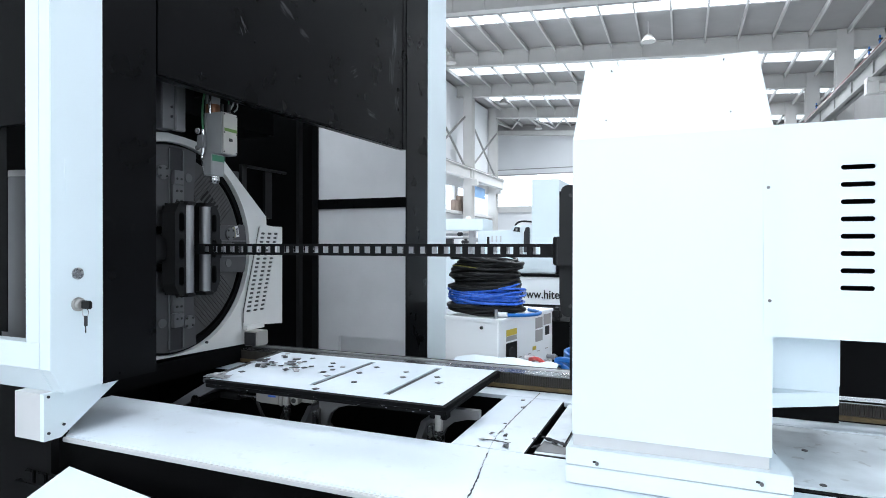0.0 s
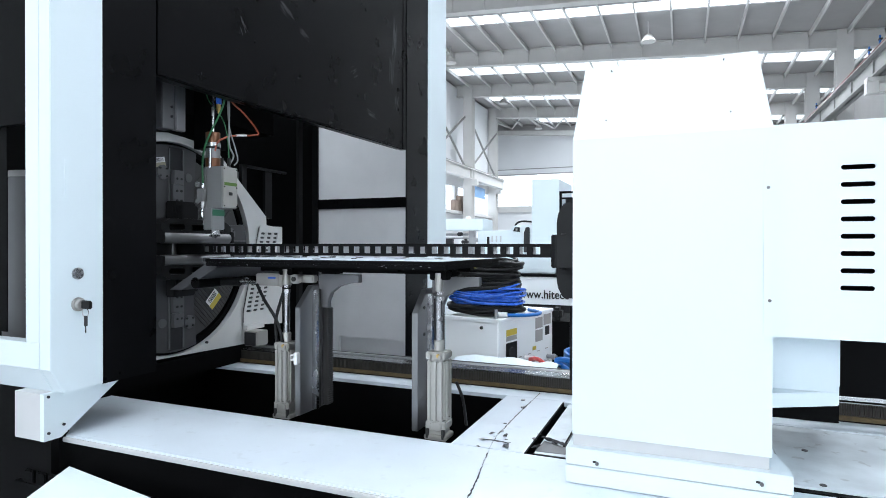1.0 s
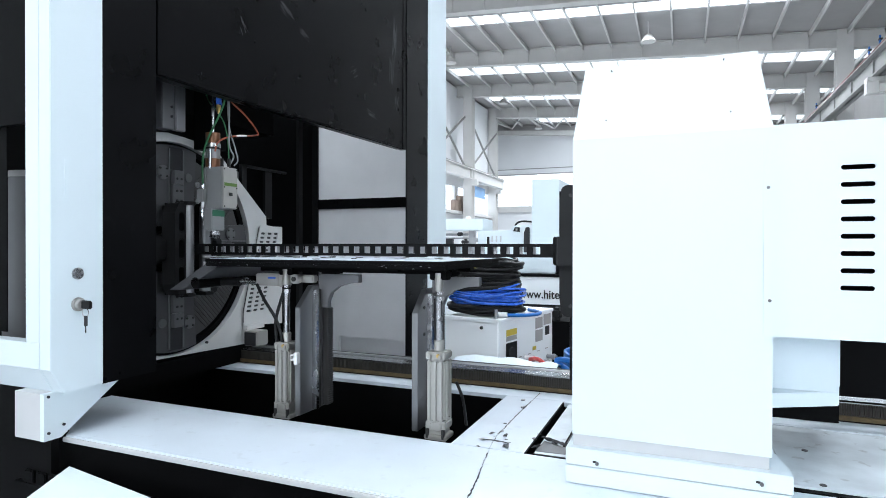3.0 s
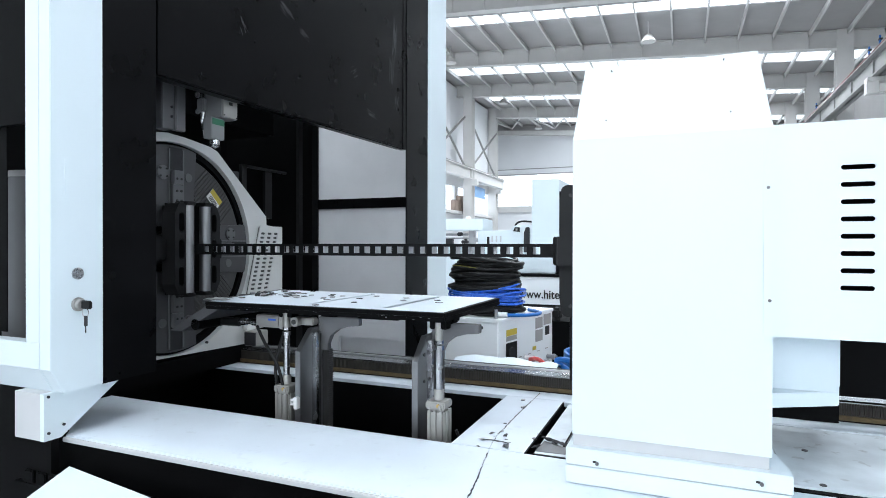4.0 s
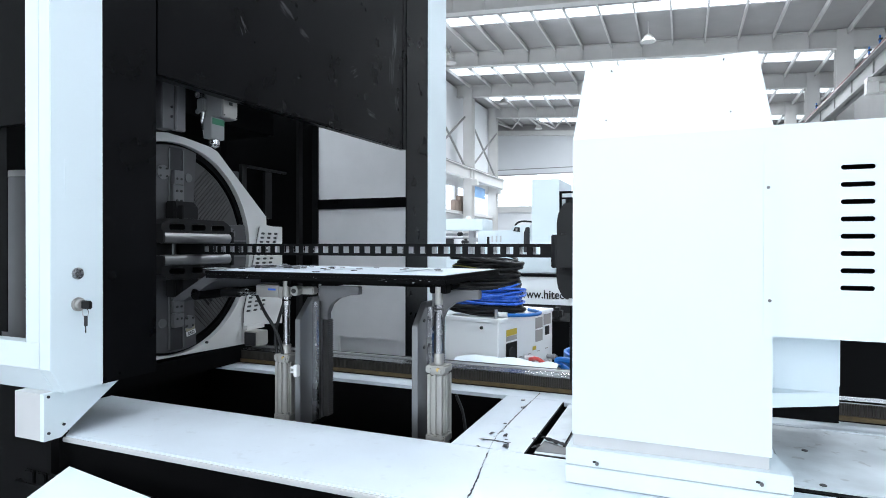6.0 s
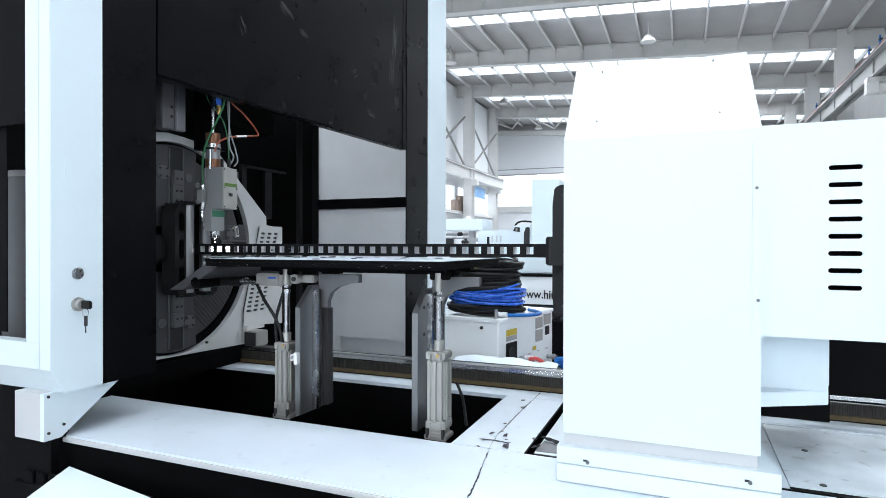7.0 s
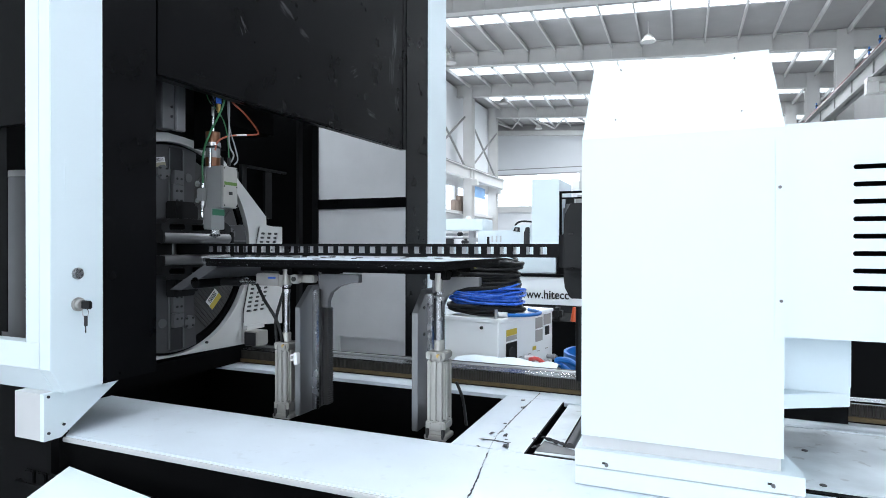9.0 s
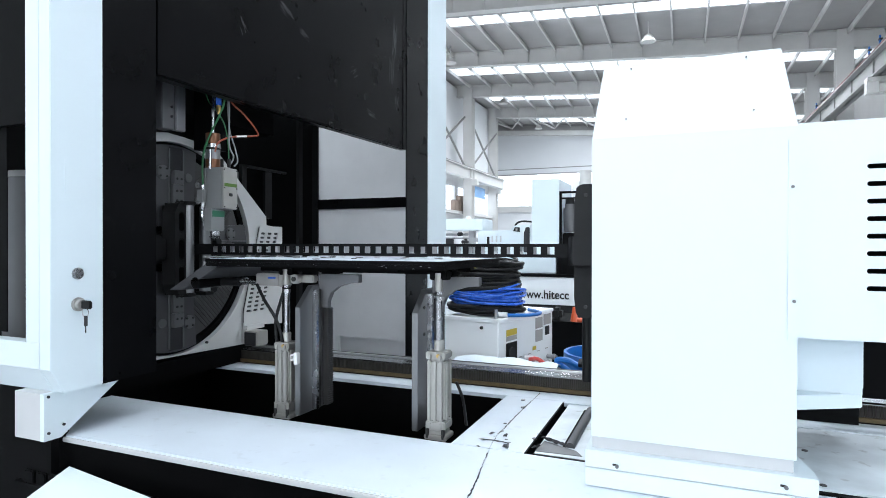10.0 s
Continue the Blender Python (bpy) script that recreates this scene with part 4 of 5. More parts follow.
    part("green_hose", hose([(-0.055, -0.012, 0.235), (-0.056, -0.014, 0.28), (-0.054, -0.015, 0.335), (-0.044, -0.015, 0.39), (-0.010, -0.018, 0.45), (0.034, -0.012, 0.526), (0.052, 0.0, 0.59), (0.055, 0.01, 0.70)], 0.0042), GREEN, t,
         "thin green hose", smooth=True)
    part("green_hose", hose([(-0.07, 0.01, 0.66), (-0.05, 0.02, 0.60), (-0.005, 0.02, 0.555), (0.025, 0.03, 0.50), (0.045, 0.03, 0.42), (0.050, 0.03, 0.335)], 0.0026), GREEN, t, smooth=True)
    part("signal_hose", hose([(0.052, 0.035, 0.325), (0.062, 0.045, 0.36), (0.052, 0.03, 0.41), (0.052, 0.03, 0.55), (0.050, 0.03, 0.70)], 0.0035), HOSEGREY, t, smooth=True)
    part("signal_hose", hose([(0.056, 0.055, 0.32), (0.062, 0.07, 0.345), (0.056, 0.06, 0.40), (0.045, 0.035, 0.50), (0.040, 0.03, 0.70)], 0.003), HOSEGREY, t, smooth=True)
    part("orange_cable", hose([(0.03, -0.03, 0.372), (0.035, -0.02, 0.41), (0.04, 0.022, 0.437), (0.04, 0.08, 0.455), (0.04, 0.15, 0.468), (0.04, 0.222, 0.484), (0.04, 0.226, 0.498), (0.04, 0.19, 0.53), (0.04, 0.128, 0.568),
                               (0.04, 0.06, 0.60), (0.035, 0.03, 0.66)], 0.0038), ORANGE, t, "orange flexible cable loop", smooth=True)
    part("cable_sleeve", hose([(0.04, 0.085, 0.4565), (0.04, 0.12, 0.463), (0.04, 0.15, 0.468)], 0.0048), PAPER, t)
    part("cable_plug", rods((0.03, 0.01, 0.33, "z", 0.035, 0.007), (0.05, 0.03, 0.33, "z", 0.035, 0.008), segments=10), RUBBER, t)
    part("z_slide", boxes((-0.15, -0.05, 0.03, 0.12, 0.40, 0.95)), BLACK_MATT, t)
    return t


# ---------------------------------------------------------------- lifting table
def lifting_table():
    """Its own origin lies at the height of its top."""
    t = thing("lifting_table", "white-topped lift table on air cylinders and guide plates", "lift table")
    x0, x1, y0, y1 = -1.665, -0.682, 1.668, 2.243
    g = [[(-1.245, 1.75), (-1.218, 1.75), (-1.214, 2.195), (-1.241, 2.195)], [(-0.935, 1.735), (-0.908, 1.735), (-0.906, 2.195), (-0.933, 2.195)]]
    part("top_plate", prism([(-1.66, y0 + 0.018), (x1 - 0.012, y0 + 0.018), (x1 - 0.012, y1 - 0.004), (-1.742, y1 - 0.004)], "z", -0.006, 0.0, holes=g), DECK, t, "worn white painted top plate")
    part("groove_strip", boxes((-1.25, -1.205, 1.745, 2.2, -0.011, -0.0065)), DARK, t)
    part("groove_strip", boxes((-0.94, -0.90, 1.73, 2.2, -0.011, -0.0065)), DARK, t)
    part("edge_frame", prism([(-1.645, y0 - 0.004), (x1 + 0.004, y0 - 0.004), (x1 + 0.004, y1 + 0.002), (-1.745, y1 + 0.002)], "z", -0.028, -0.0115, bevel=0.003), BLACK_MATT, t, "black steel edge frame")
    part("edge_strip", boxes((-1.645, x1 + 0.003, y0 - 0.003, y0 + 0.0175, -0.0112, -0.0012)), BLACK_MATT, t)
    part("edge_strip", boxes((x1 - 0.0115, x1 + 0.003, y0 + 0.018, y1, -0.0112, -0.0012)), BLACK_MATT, t)
    rnd = random.Random(21)
    for i in range(24):
        x, z = rnd.uniform(-1.6, -0.7), -0.012 - rnd.random() * 0.012
        part("paint_chip", boxes((x, x + rnd.uniform(0.002, 0.009), y0 - 0.0043, y0 - 0.0041, z - rnd.uniform(0.0008, 0.0025), z)), SCRAP_LIGHT if rnd.random() < 0.3 else SCRAP, t)
    part("left_lip", prism([(-1.66, y0), (-1.6405, y0), (-1.7405, y1), (-1.76, y1)], "z", -0.012, 0.0015), DARK, t)
    part("flap", prism([(-1.66, -0.012), (-1.62, -0.035), (-1.80, -0.125), (-1.86, -0.125)], "y", 1.70, 2.20), FLAP, t, "sloping grey chute flap")
    part("flap_hinge", rods((-1.73, 1.95, -0.095, "y", 0.5, 0.022), segments=16), BLACK_MATT, t)
    part("under_frame", boxes((-1.50, -0.76, 1.80, 1.84, -0.048, -0.0285), (-1.50, -0.76, 2.12, 2.16, -0.048, -0.0285), (-1.0, -0.85, 1.68, 1.72, -0.034, -0.0285)), BLACK_MATT, t)
    # flap cylinder
    f = part("flap_cylinder", boxes((-1.525, -1.415, 1.80, 1.85, -0.105, -0.058), bevel=0.004), ALU, t, "small air cylinder under the table")
    part("flap_rod", rods((-1.70, 1.825, -0.096, "x", 0.15, 0.017), segments=14), JAW, f, "black rod end", smooth=True)
    part("rod_joint", rods((-1.59, 1.825, -0.092, "x", 0.07, 0.009), (-1.60, 1.825, -0.092, "x", 0.02, 0.015), (-1.545, 1.825, -0.092, "x", 0.03, 0.014), segments=12), CHROME, f, smooth=True)
    part("badge", boxes((-1.465, -1.430, 1.7985, 1.7996, -0.078, -0.071)), BLUE, f, "blue maker's badge")
    part("end_cap", boxes((-1.414, -1.395, 1.797, 1.853, -0.108, -0.055), bevel=0.003), ALU, f)
    part("clevis", boxes((-1.395, -1.27, 1.815, 1.85, -0.090, -0.062), bevel=0.005), ALU, f)
    part("pivot", rods((-1.335, 1.80, -0.076, "y", 0.03, 0.018), segments=18, bevel=0.002), ALU, f, smooth=True)
    part("pivot_pin", rods((-1.335, 1.783, -0.076, "y", 0.005, 0.009), segments=12), INK, f)
    # upright lift cylinders
    for cx, cy, dz in ((-0.731, 1.74, -0.012), (-1.379, 1.80, -0.033)):
        def at(x0, x1, y0, y1, lo, hi):
            return (cx + x0, cx + x1, cy + y0, cy + y1, lo + dz, hi + dz)

        c = part("lift_cylinder", boxes(at(-0.031, 0.031, -0.031, 0.031, -0.500, -0.305), bevel=0.007), ALU, t, "profiled aluminium air cylinder")
        for lo, hi in ((-0.304, -0.280), (-0.530, -0.501)):
            part("end_cap", boxes(at(-0.034, 0.034, -0.034, 0.034, lo, hi), bevel=0.004), ALU, c)
        part("profile_rib", boxes(*[at(dx - 0.0055, dx + 0.0055, -0.037, -0.0315, -0.50, -0.306) for dx in (-0.020, 0.0, 0.020)],
                                  *[at(0.0315, 0.036, dy - 0.005, dy + 0.005, -0.50, -0.306) for dy in (-0.017, 0.017)], bevel=0.0018), ALU, c)
        for dx in (-0.018, 0.018):
            for z in (-0.295, -0.515):
                part("tie_nut", boxes(at(dx - 0.006, dx + 0.006, -0.041, -0.0345, z - 0.008, z + 0.008), bevel=0.002), ALU, c)
        part("port", rods((cx + 0.012, cy - 0.036, -0.29 + dz, "y", 0.008, 0.006), segments=10), BRASS, c)
        part("rod_gland", rods((cx, cy, -0.262 + dz, "z", 0.034, 0.017), segments=24, bevel=0.002), ALU, c, smooth=True)
        part("piston_rod", rods((cx, cy, -0.187 + dz / 2, "z", 0.13 - dz, 0.0120), segments=20), CHROME, c, smooth=True)
        part("rod_nut", rods((cx, cy, -0.122, "z", 0.014, 0.016), (cx, cy, -0.104, "z", 0.010, 0.015), segments=6), CHROME, c)
        part("rod_clevis", rods((cx, cy, -0.072, "z", 0.064, 0.0125, 0.0145), segments=18), ALU, c, smooth=True)
        part("clevis_block", boxes((cx - 0.03, cx + 0.03, cy - 0.01, cy + 0.03, -0.062, -0.033), bevel=0.003), BLACK_MATT, c)
        part("foot_bracket", boxes(at(-0.028, 0.028, -0.028, 0.028, -0.545, -0.531), at(-0.038, 0.038, -0.036, 0.036, -0.562, -0.5455), bevel=0.003), ALU, c)
        for dx in (-0.027, 0.027):
            part("foot_bolt", rods((cx + dx, cy - 0.032, -0.540 + dz, "z", 0.03, 0.006), segments=10), INK, c)
    sw = part("sensor_clip", boxes((-1.300, -1.284, 1.715, 1.735, -0.348, -0.341), (-1.300, -1.284, 1.715, 1.735, -0.364, -0.357), (-1.300, -1.295, 1.715, 1.735, -0.3565, -0.3485), (-1.2835, -1.268, 1.712, 1.732, -0.376, -0.334), bevel=0.002), PAPER, t, "white sensor clip")
    # guide plates, rails, racks and arms
    for px in (-0.818, -1.285):
        gp = part("guide_plate", prism([(1.74, -0.565), (1.74, -0.175), (1.815, -0.100), (1.93, -0.100), (1.93, -0.565)], "x", px - 0.011, px + 0.011, bevel=0.0015), GROUND, t, "ground steel guide plate")
        for y, z in ((1.79, -0.16), (1.79, -0.25)) if px > -1 else ():
            part("plate_bolt", rods((px + 0.0118, y, z, "x", 0.004, 0.006), segments=10), INK, gp)
        part("linear_rail", boxes((px + 0.0115, px + 0.030, 1.812, 1.832, -0.56, -0.115), bevel=0.002), CHROME, gp)
        part("rail_side", boxes((px + 0.0115, px + 0.024, 1.833, 1.852, -0.56, -0.115)), DISC, gp)
        part("gear_rack", boxes((px + 0.0115, px + 0.032, 1.884, 1.918, -0.56, -0.19)), DISC, gp)
        bm = boxes(*[(px + 0.0325, px + 0.037, 1.886, 1.916, -0.555 + i * 0.0085, -0.5505 + i * 0.0085) for i in range(43)])
        part("rack_teeth", bm, DISC, gp)
        arm = [(px + 0.012, -0.058), (px + 0.185, -0.058), (px + 0.185, -0.088), (px + 0.14, -0.092), (px + 0.095, -0.105), (px + 0.065, -0.128), (px + 0.05, -0.16), (px + 0.05, -0.185), (px + 0.012, -0.185)]
        part("arm", prism(arm, "y", 1.855, 1.8825, bevel=0.002), PLATE, gp, "curved cast bracket arm")
        part("pad", boxes((px + 0.03, px + 0.10, 1.83, 1.90, -0.057, -0.034), bevel=0.006), BLACK_MATT, gp)
    part("air_hose", hose([(-1.51, 1.79, -0.10), (-1.465, 1.78, -0.16), (-1.415, 1.78, -0.225), (-1.385, 1.78, -0.30), (-1.375, 1.79, -0.42)], 0.006), RUBBER, t, smooth=True)
    part("air_hose", hose([(-1.375, 1.80, -0.09), (-1.395, 1.79, -0.15), (-1.418, 1.785, -0.24), (-1.41, 1.785, -0.33), (-1.405, 1.79, -0.42)], 0.006), RUBBER, t, smooth=True)
    part("air_hose", hose([(-0.69, 1.79, -0.40), (-0.67, 1.80, -0.46), (-0.665, 1.82, -0.55)], 0.005), RUBBER, t, smooth=True)
    for x, y, turn, w in ((-1.63, 1.715, 20, 0.05), (-1.60, 1.70, -15, 0.035), (-1.66, 1.75, 60, 0.03)):
        bm = bmesh.new()
        bmesh.ops.create_grid(bm, x_segments=6, y_segments=4, size=0.5)
        for v in bm.verts:
            v.co = Vector((v.co.x * w * 2, v.co.y * w * 0.8, 0.006 + 0.008 * noise.noise(Vector((v.co.x * 4 + x * 30, v.co.y * 4, 1.0)))))
        bmesh.ops.solidify(bm, geom=bm.faces[:], thickness=0.001)
        bmesh.ops.transform(bm, matrix=Matrix.Translation((x, y, 0)) @ Matrix.Rotation(radians(turn), 4, "Z"), verts=bm.verts)
        part("torn_scrap", bm, SCRAP_LIGHT, t, "crumpled bright metal scrap")
    # slugs lying on the plate
    rnd = random.Random(11)
    loose = ((-1.37, 2.10), (-1.34, 2.04), (-1.29, 2.05), (-1.30, 1.99), (-1.31, 1.94), (-1.26, 1.89), (-1.17, 1.98), (-1.16, 2.10), (-1.11, 1.84), (-1.01, 2.07), (-0.98, 1.98), (-0.86, 2.03), (-0.82, 1.95),
             (-1.57, 2.11), (-1.50, 2.08), (-1.43, 1.93), (-1.61, 1.82), (-1.18, 1.70))
    for i in range(62):
        if i < len(loose):
            x, y, heap = *loose[i], 0
        else:
            x, y, heap = -1.56 + rnd.gauss(0, 0.075), 2.0 + rnd.gauss(0, 0.06), 1
            x = max(-1.69, min(-1.38, x))
            y = max(1.86, min(2.2, y))
            x = max(x, -1.652 - 0.175 * (y - 1.686) + 0.02)
        m = Matrix.Translation((x, y, rnd.uniform(0.001, 0.006) if heap else 0.001)) @ Matrix.Rotation(rnd.uniform(0.3, 1.2), 4, "Z") @ Matrix.Rotation(rnd.gauss(0, 0.22 if heap else 0.01), 4, "X")
        bm = boxes((-0.010, 0.010, -0.010, 0.010, 0, 0.0024), bevel=0.0005)
        bmesh.ops.transform(bm, matrix=m, verts=bm.verts)
        part("slug", bm, SCRAP if rnd.random() < 0.62 else SCRAP_LIGHT, t, "small square steel cut-out")
    return t


# ---------------------------------------------------------------- rear feeding chuck and its white cover
def feed_carriage():
    """Origin at the camera's foot; keyed along x."""
    t = thing("feed_carriage", "white sheet metal cover of the rear chuck carriage", "machine carriage")
    Y = 1.5
    part("front_cover", boxes((-0.212, 0.237, Y, Y + 0.75, 0.7205, 1.469)), WHITE, t, "tall plain white cover")
    bm = bmesh.new()
    lo = [(-0.212, Y), (0.237, Y), (0.237, Y + 0.75), (-0.212, Y + 0.75)]
    hi = [(-0.190, Y + 0.055), (0.210, Y + 0.055), (0.210, Y + 0.70), (-0.190, Y + 0.70)]
    a = [bm.verts.new((*p, 1.4691)) for p in lo]
    b = [bm.verts.new((*p, 1.662)) for p in hi]
    bm.faces.new(a[::-1])
    bm.faces.new(b)
    for i in range(4):
        bm.faces.new((a[i], a[(i + 1) % 4], b[(i + 1) % 4], b[i]))
    part("tapered_top", bm, WHITE, t, "tapered white top hood")
    # recess under the cover: its shade is put into the strip's grey
    part("shadow_strip", boxes((-0.21, 0.232, Y + 0.005, Y + 0.74, 0.6905, 0.720)), STRIP, t, "recessed strip under the cover, greyed for its shade")
    part("base_flange", prism([(-0.225, Y - 0.018), (0.277, Y - 0.018), (0.277, Y + 0.03), (0.242, Y + 0.25), (-0.225, Y + 0.25)], "z", 0.6485, 0.690, bevel=0.0015), WHITE, t, "white base flange with screws")
    part("flange_gap", boxes((-0.222, 0.274, Y - 0.014, Y + 0.24, 0.6465, 0.6478)), SEAM, t)
    part("flange_plate", boxes((-0.225, 0.277, Y - 0.020, Y + 0.7, 0.602, 0.646), bevel=0.0015), WHITE, t)
    part("side_flange", boxes((0.218, 0.2375, Y - 0.003, Y - 0.0005, 0.99, 1.44)), WHITE, t)
    part("vent_panel", prism([(0.2375, 0.994), (0.72, 0.994), (0.72, 1.476), (0.2375, 1.476)], "y", Y + 0.012, Y + 0.016,
                             holes=[stadium(0.400, 1.2 + 0.1735 - i * 0.0378, 0.064, 0.011, 6) for i in range(8)]), WHITE, t, "white side panel with eight long slots")
    part("vent_top", boxes((0.2375, 0.72, Y + 0.0165, Y + 0.3, 1.468, 1.476)), WHITE, t)
    # black sheet added so the slots look shaded inside
    part("vent_dark_sheet", boxes((0.30, 0.70, Y + 0.09, Y + 0.10, 1.0, 1.46)), BLACK_MATT, t)
    part("vent_bottom", boxes((0.2375, 0.72, Y + 0.0165, Y + 0.3, 0.994, 1.0)), WHITE, t)
    part("lower_box", boxes((0.238, 0.4085, 1.70, 1.95, 0.853, 0.9935), bevel=0.001), WHITE, t)
    part("lower_tray", prism([(0.238, 1.630), (0.412, 1.723), (0.412, 2.1), (0.238, 2.1)], "z", 0.800, 0.836, bevel=0.002), WHITE, t)
    part("tray_neck", boxes((0.238, 0.4075, 1.7035, 1.95, 0.8362, 0.8528)), WHITE, t)
    part("guide_strip", boxes((0.42, 0.95, 2.250, 2.2595, 0.698, 0.711), bevel=0.002), CHROME, t, "bright steel strip")
    part("rear_post", rods((-0.343, 2.3, 0.82, "z", 0.29, 0.018), segments=18), RUBBER, t, "black round post", smooth=True)
    part("plinth", boxes((0.1, 0.470, 2.0, 2.25, 0.685, 0.7995)), BLACK_MATT, t)
    part("carriage_back", boxes((0.42, 0.95, 2.26, 2.34, 0.69, 0.993)), BLACK_MATT, t)
    for x, z in ((0.2265, 1.333), (0.230, 1.077)):
        part("screw", rods((x, Y - 0.004, z, "y", 0.006, 0.0036), segments=10), CHUCKBAR, t)
    for x, y, z in ((-0.1315, Y + 0.0145, 1.516), (0.150, Y + 0.0135, 1.514), (-0.1225, Y + 0.048, 1.649), (0.137, Y + 0.048, 1.648)):
        part("screw", rods((x, y - 0.001, z, "y", 0.008, 0.0018), segments=8), CHUCKBAR, t)
    for x, z in ((-0.147, 0.659), (0.214, 0.665)):
        part("flange_bolt", rods((x, Y - 0.022, z, "y", 0.008, 0.0045), segments=10, bevel=0.0008), CHUCKBAR, t)
        part("bolt_slot", boxes((x - 0.011, x - 0.002, Y - 0.0195, Y - 0.0183, z, z + 0.005)), INK, t)
    return t


def feed_chuck():
    """Turns with the tube; own origin on the tube axis at its front face."""
    t = thing("feed_chuck", "black jaw chuck holding the rear end of the tube", "chuck", at=(-0.333, CY, CZ))
    part("jaw", prism([(0.030, 0.215), (0.014, 0.205), (0.008, 0.152), (0.008, -0.152), (0.014, -0.205), (0.030, -0.215), (0.12, -0.215), (0.12, 0.215)], "y", -0.05, 0.05, bevel=0.003), JAW, t, "blackened steel chuck jaw")
    part("side_jaw", prism([(0.02, 0.155), (0.002, 0.12), (-0.002, 0.09), (-0.002, -0.09), (0.002, -0.12), (0.02, -0.155), (0.1, -0.155), (0.1, 0.155)], "z", -0.045, 0.045, bevel=0.003), JAW, t)
    part("grip", boxes((-0.012, 0.007, -0.045, -0.0235, -0.025, 0.025), (-0.012, 0.007, 0.0235, 0.045, -0.025, 0.025), bevel=0.002), JAW, t)
    for y in (-0.052, 0.052):
        for z in (-0.180, 0.180):
            part("jaw_bolt", rods((0.045, y, z, "y", 0.004, 0.006), segments=10), INK, t)
    part("face_plate", rods((0.16, 0, 0, "x", 0.08, 0.33), segments=48), DARK, t, smooth=True)
    return t


# ---------------------------------------------------------------- background machines
def background():
    c = thing("chiller_cabinet", "white sheet metal cabinet with hose ports behind the bed", "cabinet", at=(-0.915, 3.0, 0))
    m = Matrix.Rotation(radians(-12), 4, "Z")
    c.rotation_euler = (0, 0, radians(-12))
    part("body", boxes((-0.345, 0.0, 0.0, 0.71, 0.10, 0.782), bevel=0.004), BRIGHT, c)
    part("lid", boxes((-0.35, 0.005, -0.006, 0.716, 0.7825, 0.803), bevel=0.003), BRIGHT, c)
    part("base", boxes((-0.33, -0.02, 0.03, 0.69, 0.0, 0.099)), BLACK_MATT, c)
    part("warning_label", boxes((0.0005, 0.0015, 0.09, 0.215, 0.70, 0.735)), YELLOW, c)
    part("warning_print", boxes((0.0005, 0.0015, 0.09, 0.215, 0.672, 0.698)), ROOF, c)
    part("gauge_window", boxes((0.0005, 0.004, 0.085, 0.215, 0.535, 0.662), bevel=0.001), RUBBER, c)
    part("gauge", rods((0.006, 0.15, 0.60, "x", 0.008, 0.035), segments=20), DARK, c, smooth=True)
    part("notice", boxes((0.0005, 0.0015, 0.46, 0.56, 0.70, 0.765)), ROOF, c)
    part("notice", boxes((0.0005, 0.0015, 0.575, 0.68, 0.71, 0.775)), ROOF, c)
    part("notice", boxes((0.0005, 0.0015, 0.46, 0.56, 0.62, 0.69)), ROOF, c)
    part("notice_print", boxes((0.0005, 0.0015, 0.60, 0.66, 0.645, 0.70)), DARK, c)
    part("small_label", boxes((0.0005, 0.0015, 0.42, 0.47, 0.575, 0.598)), YELLOW, c)
    for y in (0.24, 0.36, 0.48, 0.60):
        part("hose_mark", boxes((0.0005, 0.0012, y, y + 0.04, 0.56, 0.565)), ROOF, c)
    part("eye_bolt", rods((-0.025, 0.02, 0.828, "z", 0.05, 0.009), segments=10), STEEL, c)
    part("knob", rods((-0.10, -0.008, 0.752, "y", 0.01, 0.009), segments=10), INK, c)
    for y, z in ((0.28, 0.48), (0.40, 0.485), (0.52, 0.495), (0.63, 0.51)):
        part("port", rods((0.03, y, z, "x", 0.07, 0.013), (0.045, y, z, "x", 0.02, 0.018), segments=14), STEEL, c, smooth=True)
    # cable coils piled on the cabinet
    rnd = random.Random(3)
    centre = Vector((-1.075, 3.29, 0))

    def coil(name, label, mat, z0, z1, turns, r, wire, cat="cable coil"):
        t = thing(name, label, cat, at=(centre.x, centre.y, 0))
        for i in range(turns):
            z = z0 + (z1 - z0) * i / max(1, turns - 1)
            rr = r + rnd.uniform(-0.035, 0.02)
            dx, dy = rnd.uniform(-0.018, 0.018), rnd.uniform(-0.018, 0.018)
            tilt, ph, sag = rnd.uniform(-0.028, 0.028), rnd.uniform(0, 6.28), rnd.uniform(-0.012, 0.012)
            pts = [(dx + rr * (1 + rnd.uniform(-0.05, 0.05)) * math.cos(a), dy + rr * (1 + rnd.uniform(-0.05, 0.05)) * math.sin(a),
                    z + tilt * math.cos(a + ph) * 0.7 + sag * math.cos(2 * a + ph) + rnd.uniform(-0.004, 0.004)) for a in [k * 0.5236 for k in range(12)]]
            part("loop", hose(pts, wire * rnd.uniform(0.85, 1.1), 8, 4, True), mat, t, smooth=True)
        return t
    coil("black_cable_coil", "loosely coiled thick black cable on the cabinet", RUBBER, 1.00, 1.125, 17, 0.186, 0.0100)
    coil("black_cable_coil", "loosely coiled thick black cable on the cabinet", RUBBER, 0.955, 1.0, 8, 0.192, 0.0100)
    coil("blue_hose_coil", "coiled bright blue hose lying between black cables", BLUE, 0.872, 0.948, 22, 0.203, 0.0066)
    coil("black_hose_coil", "flat black hose coil lying on the cabinet", RUBBER, 0.825, 0.858, 7, 0.215, 0.0105)
    y = thing("yellow_wire", "thin yellow-green wire in the cable coil", "wire", at=(centre.x, centre.y, 0))
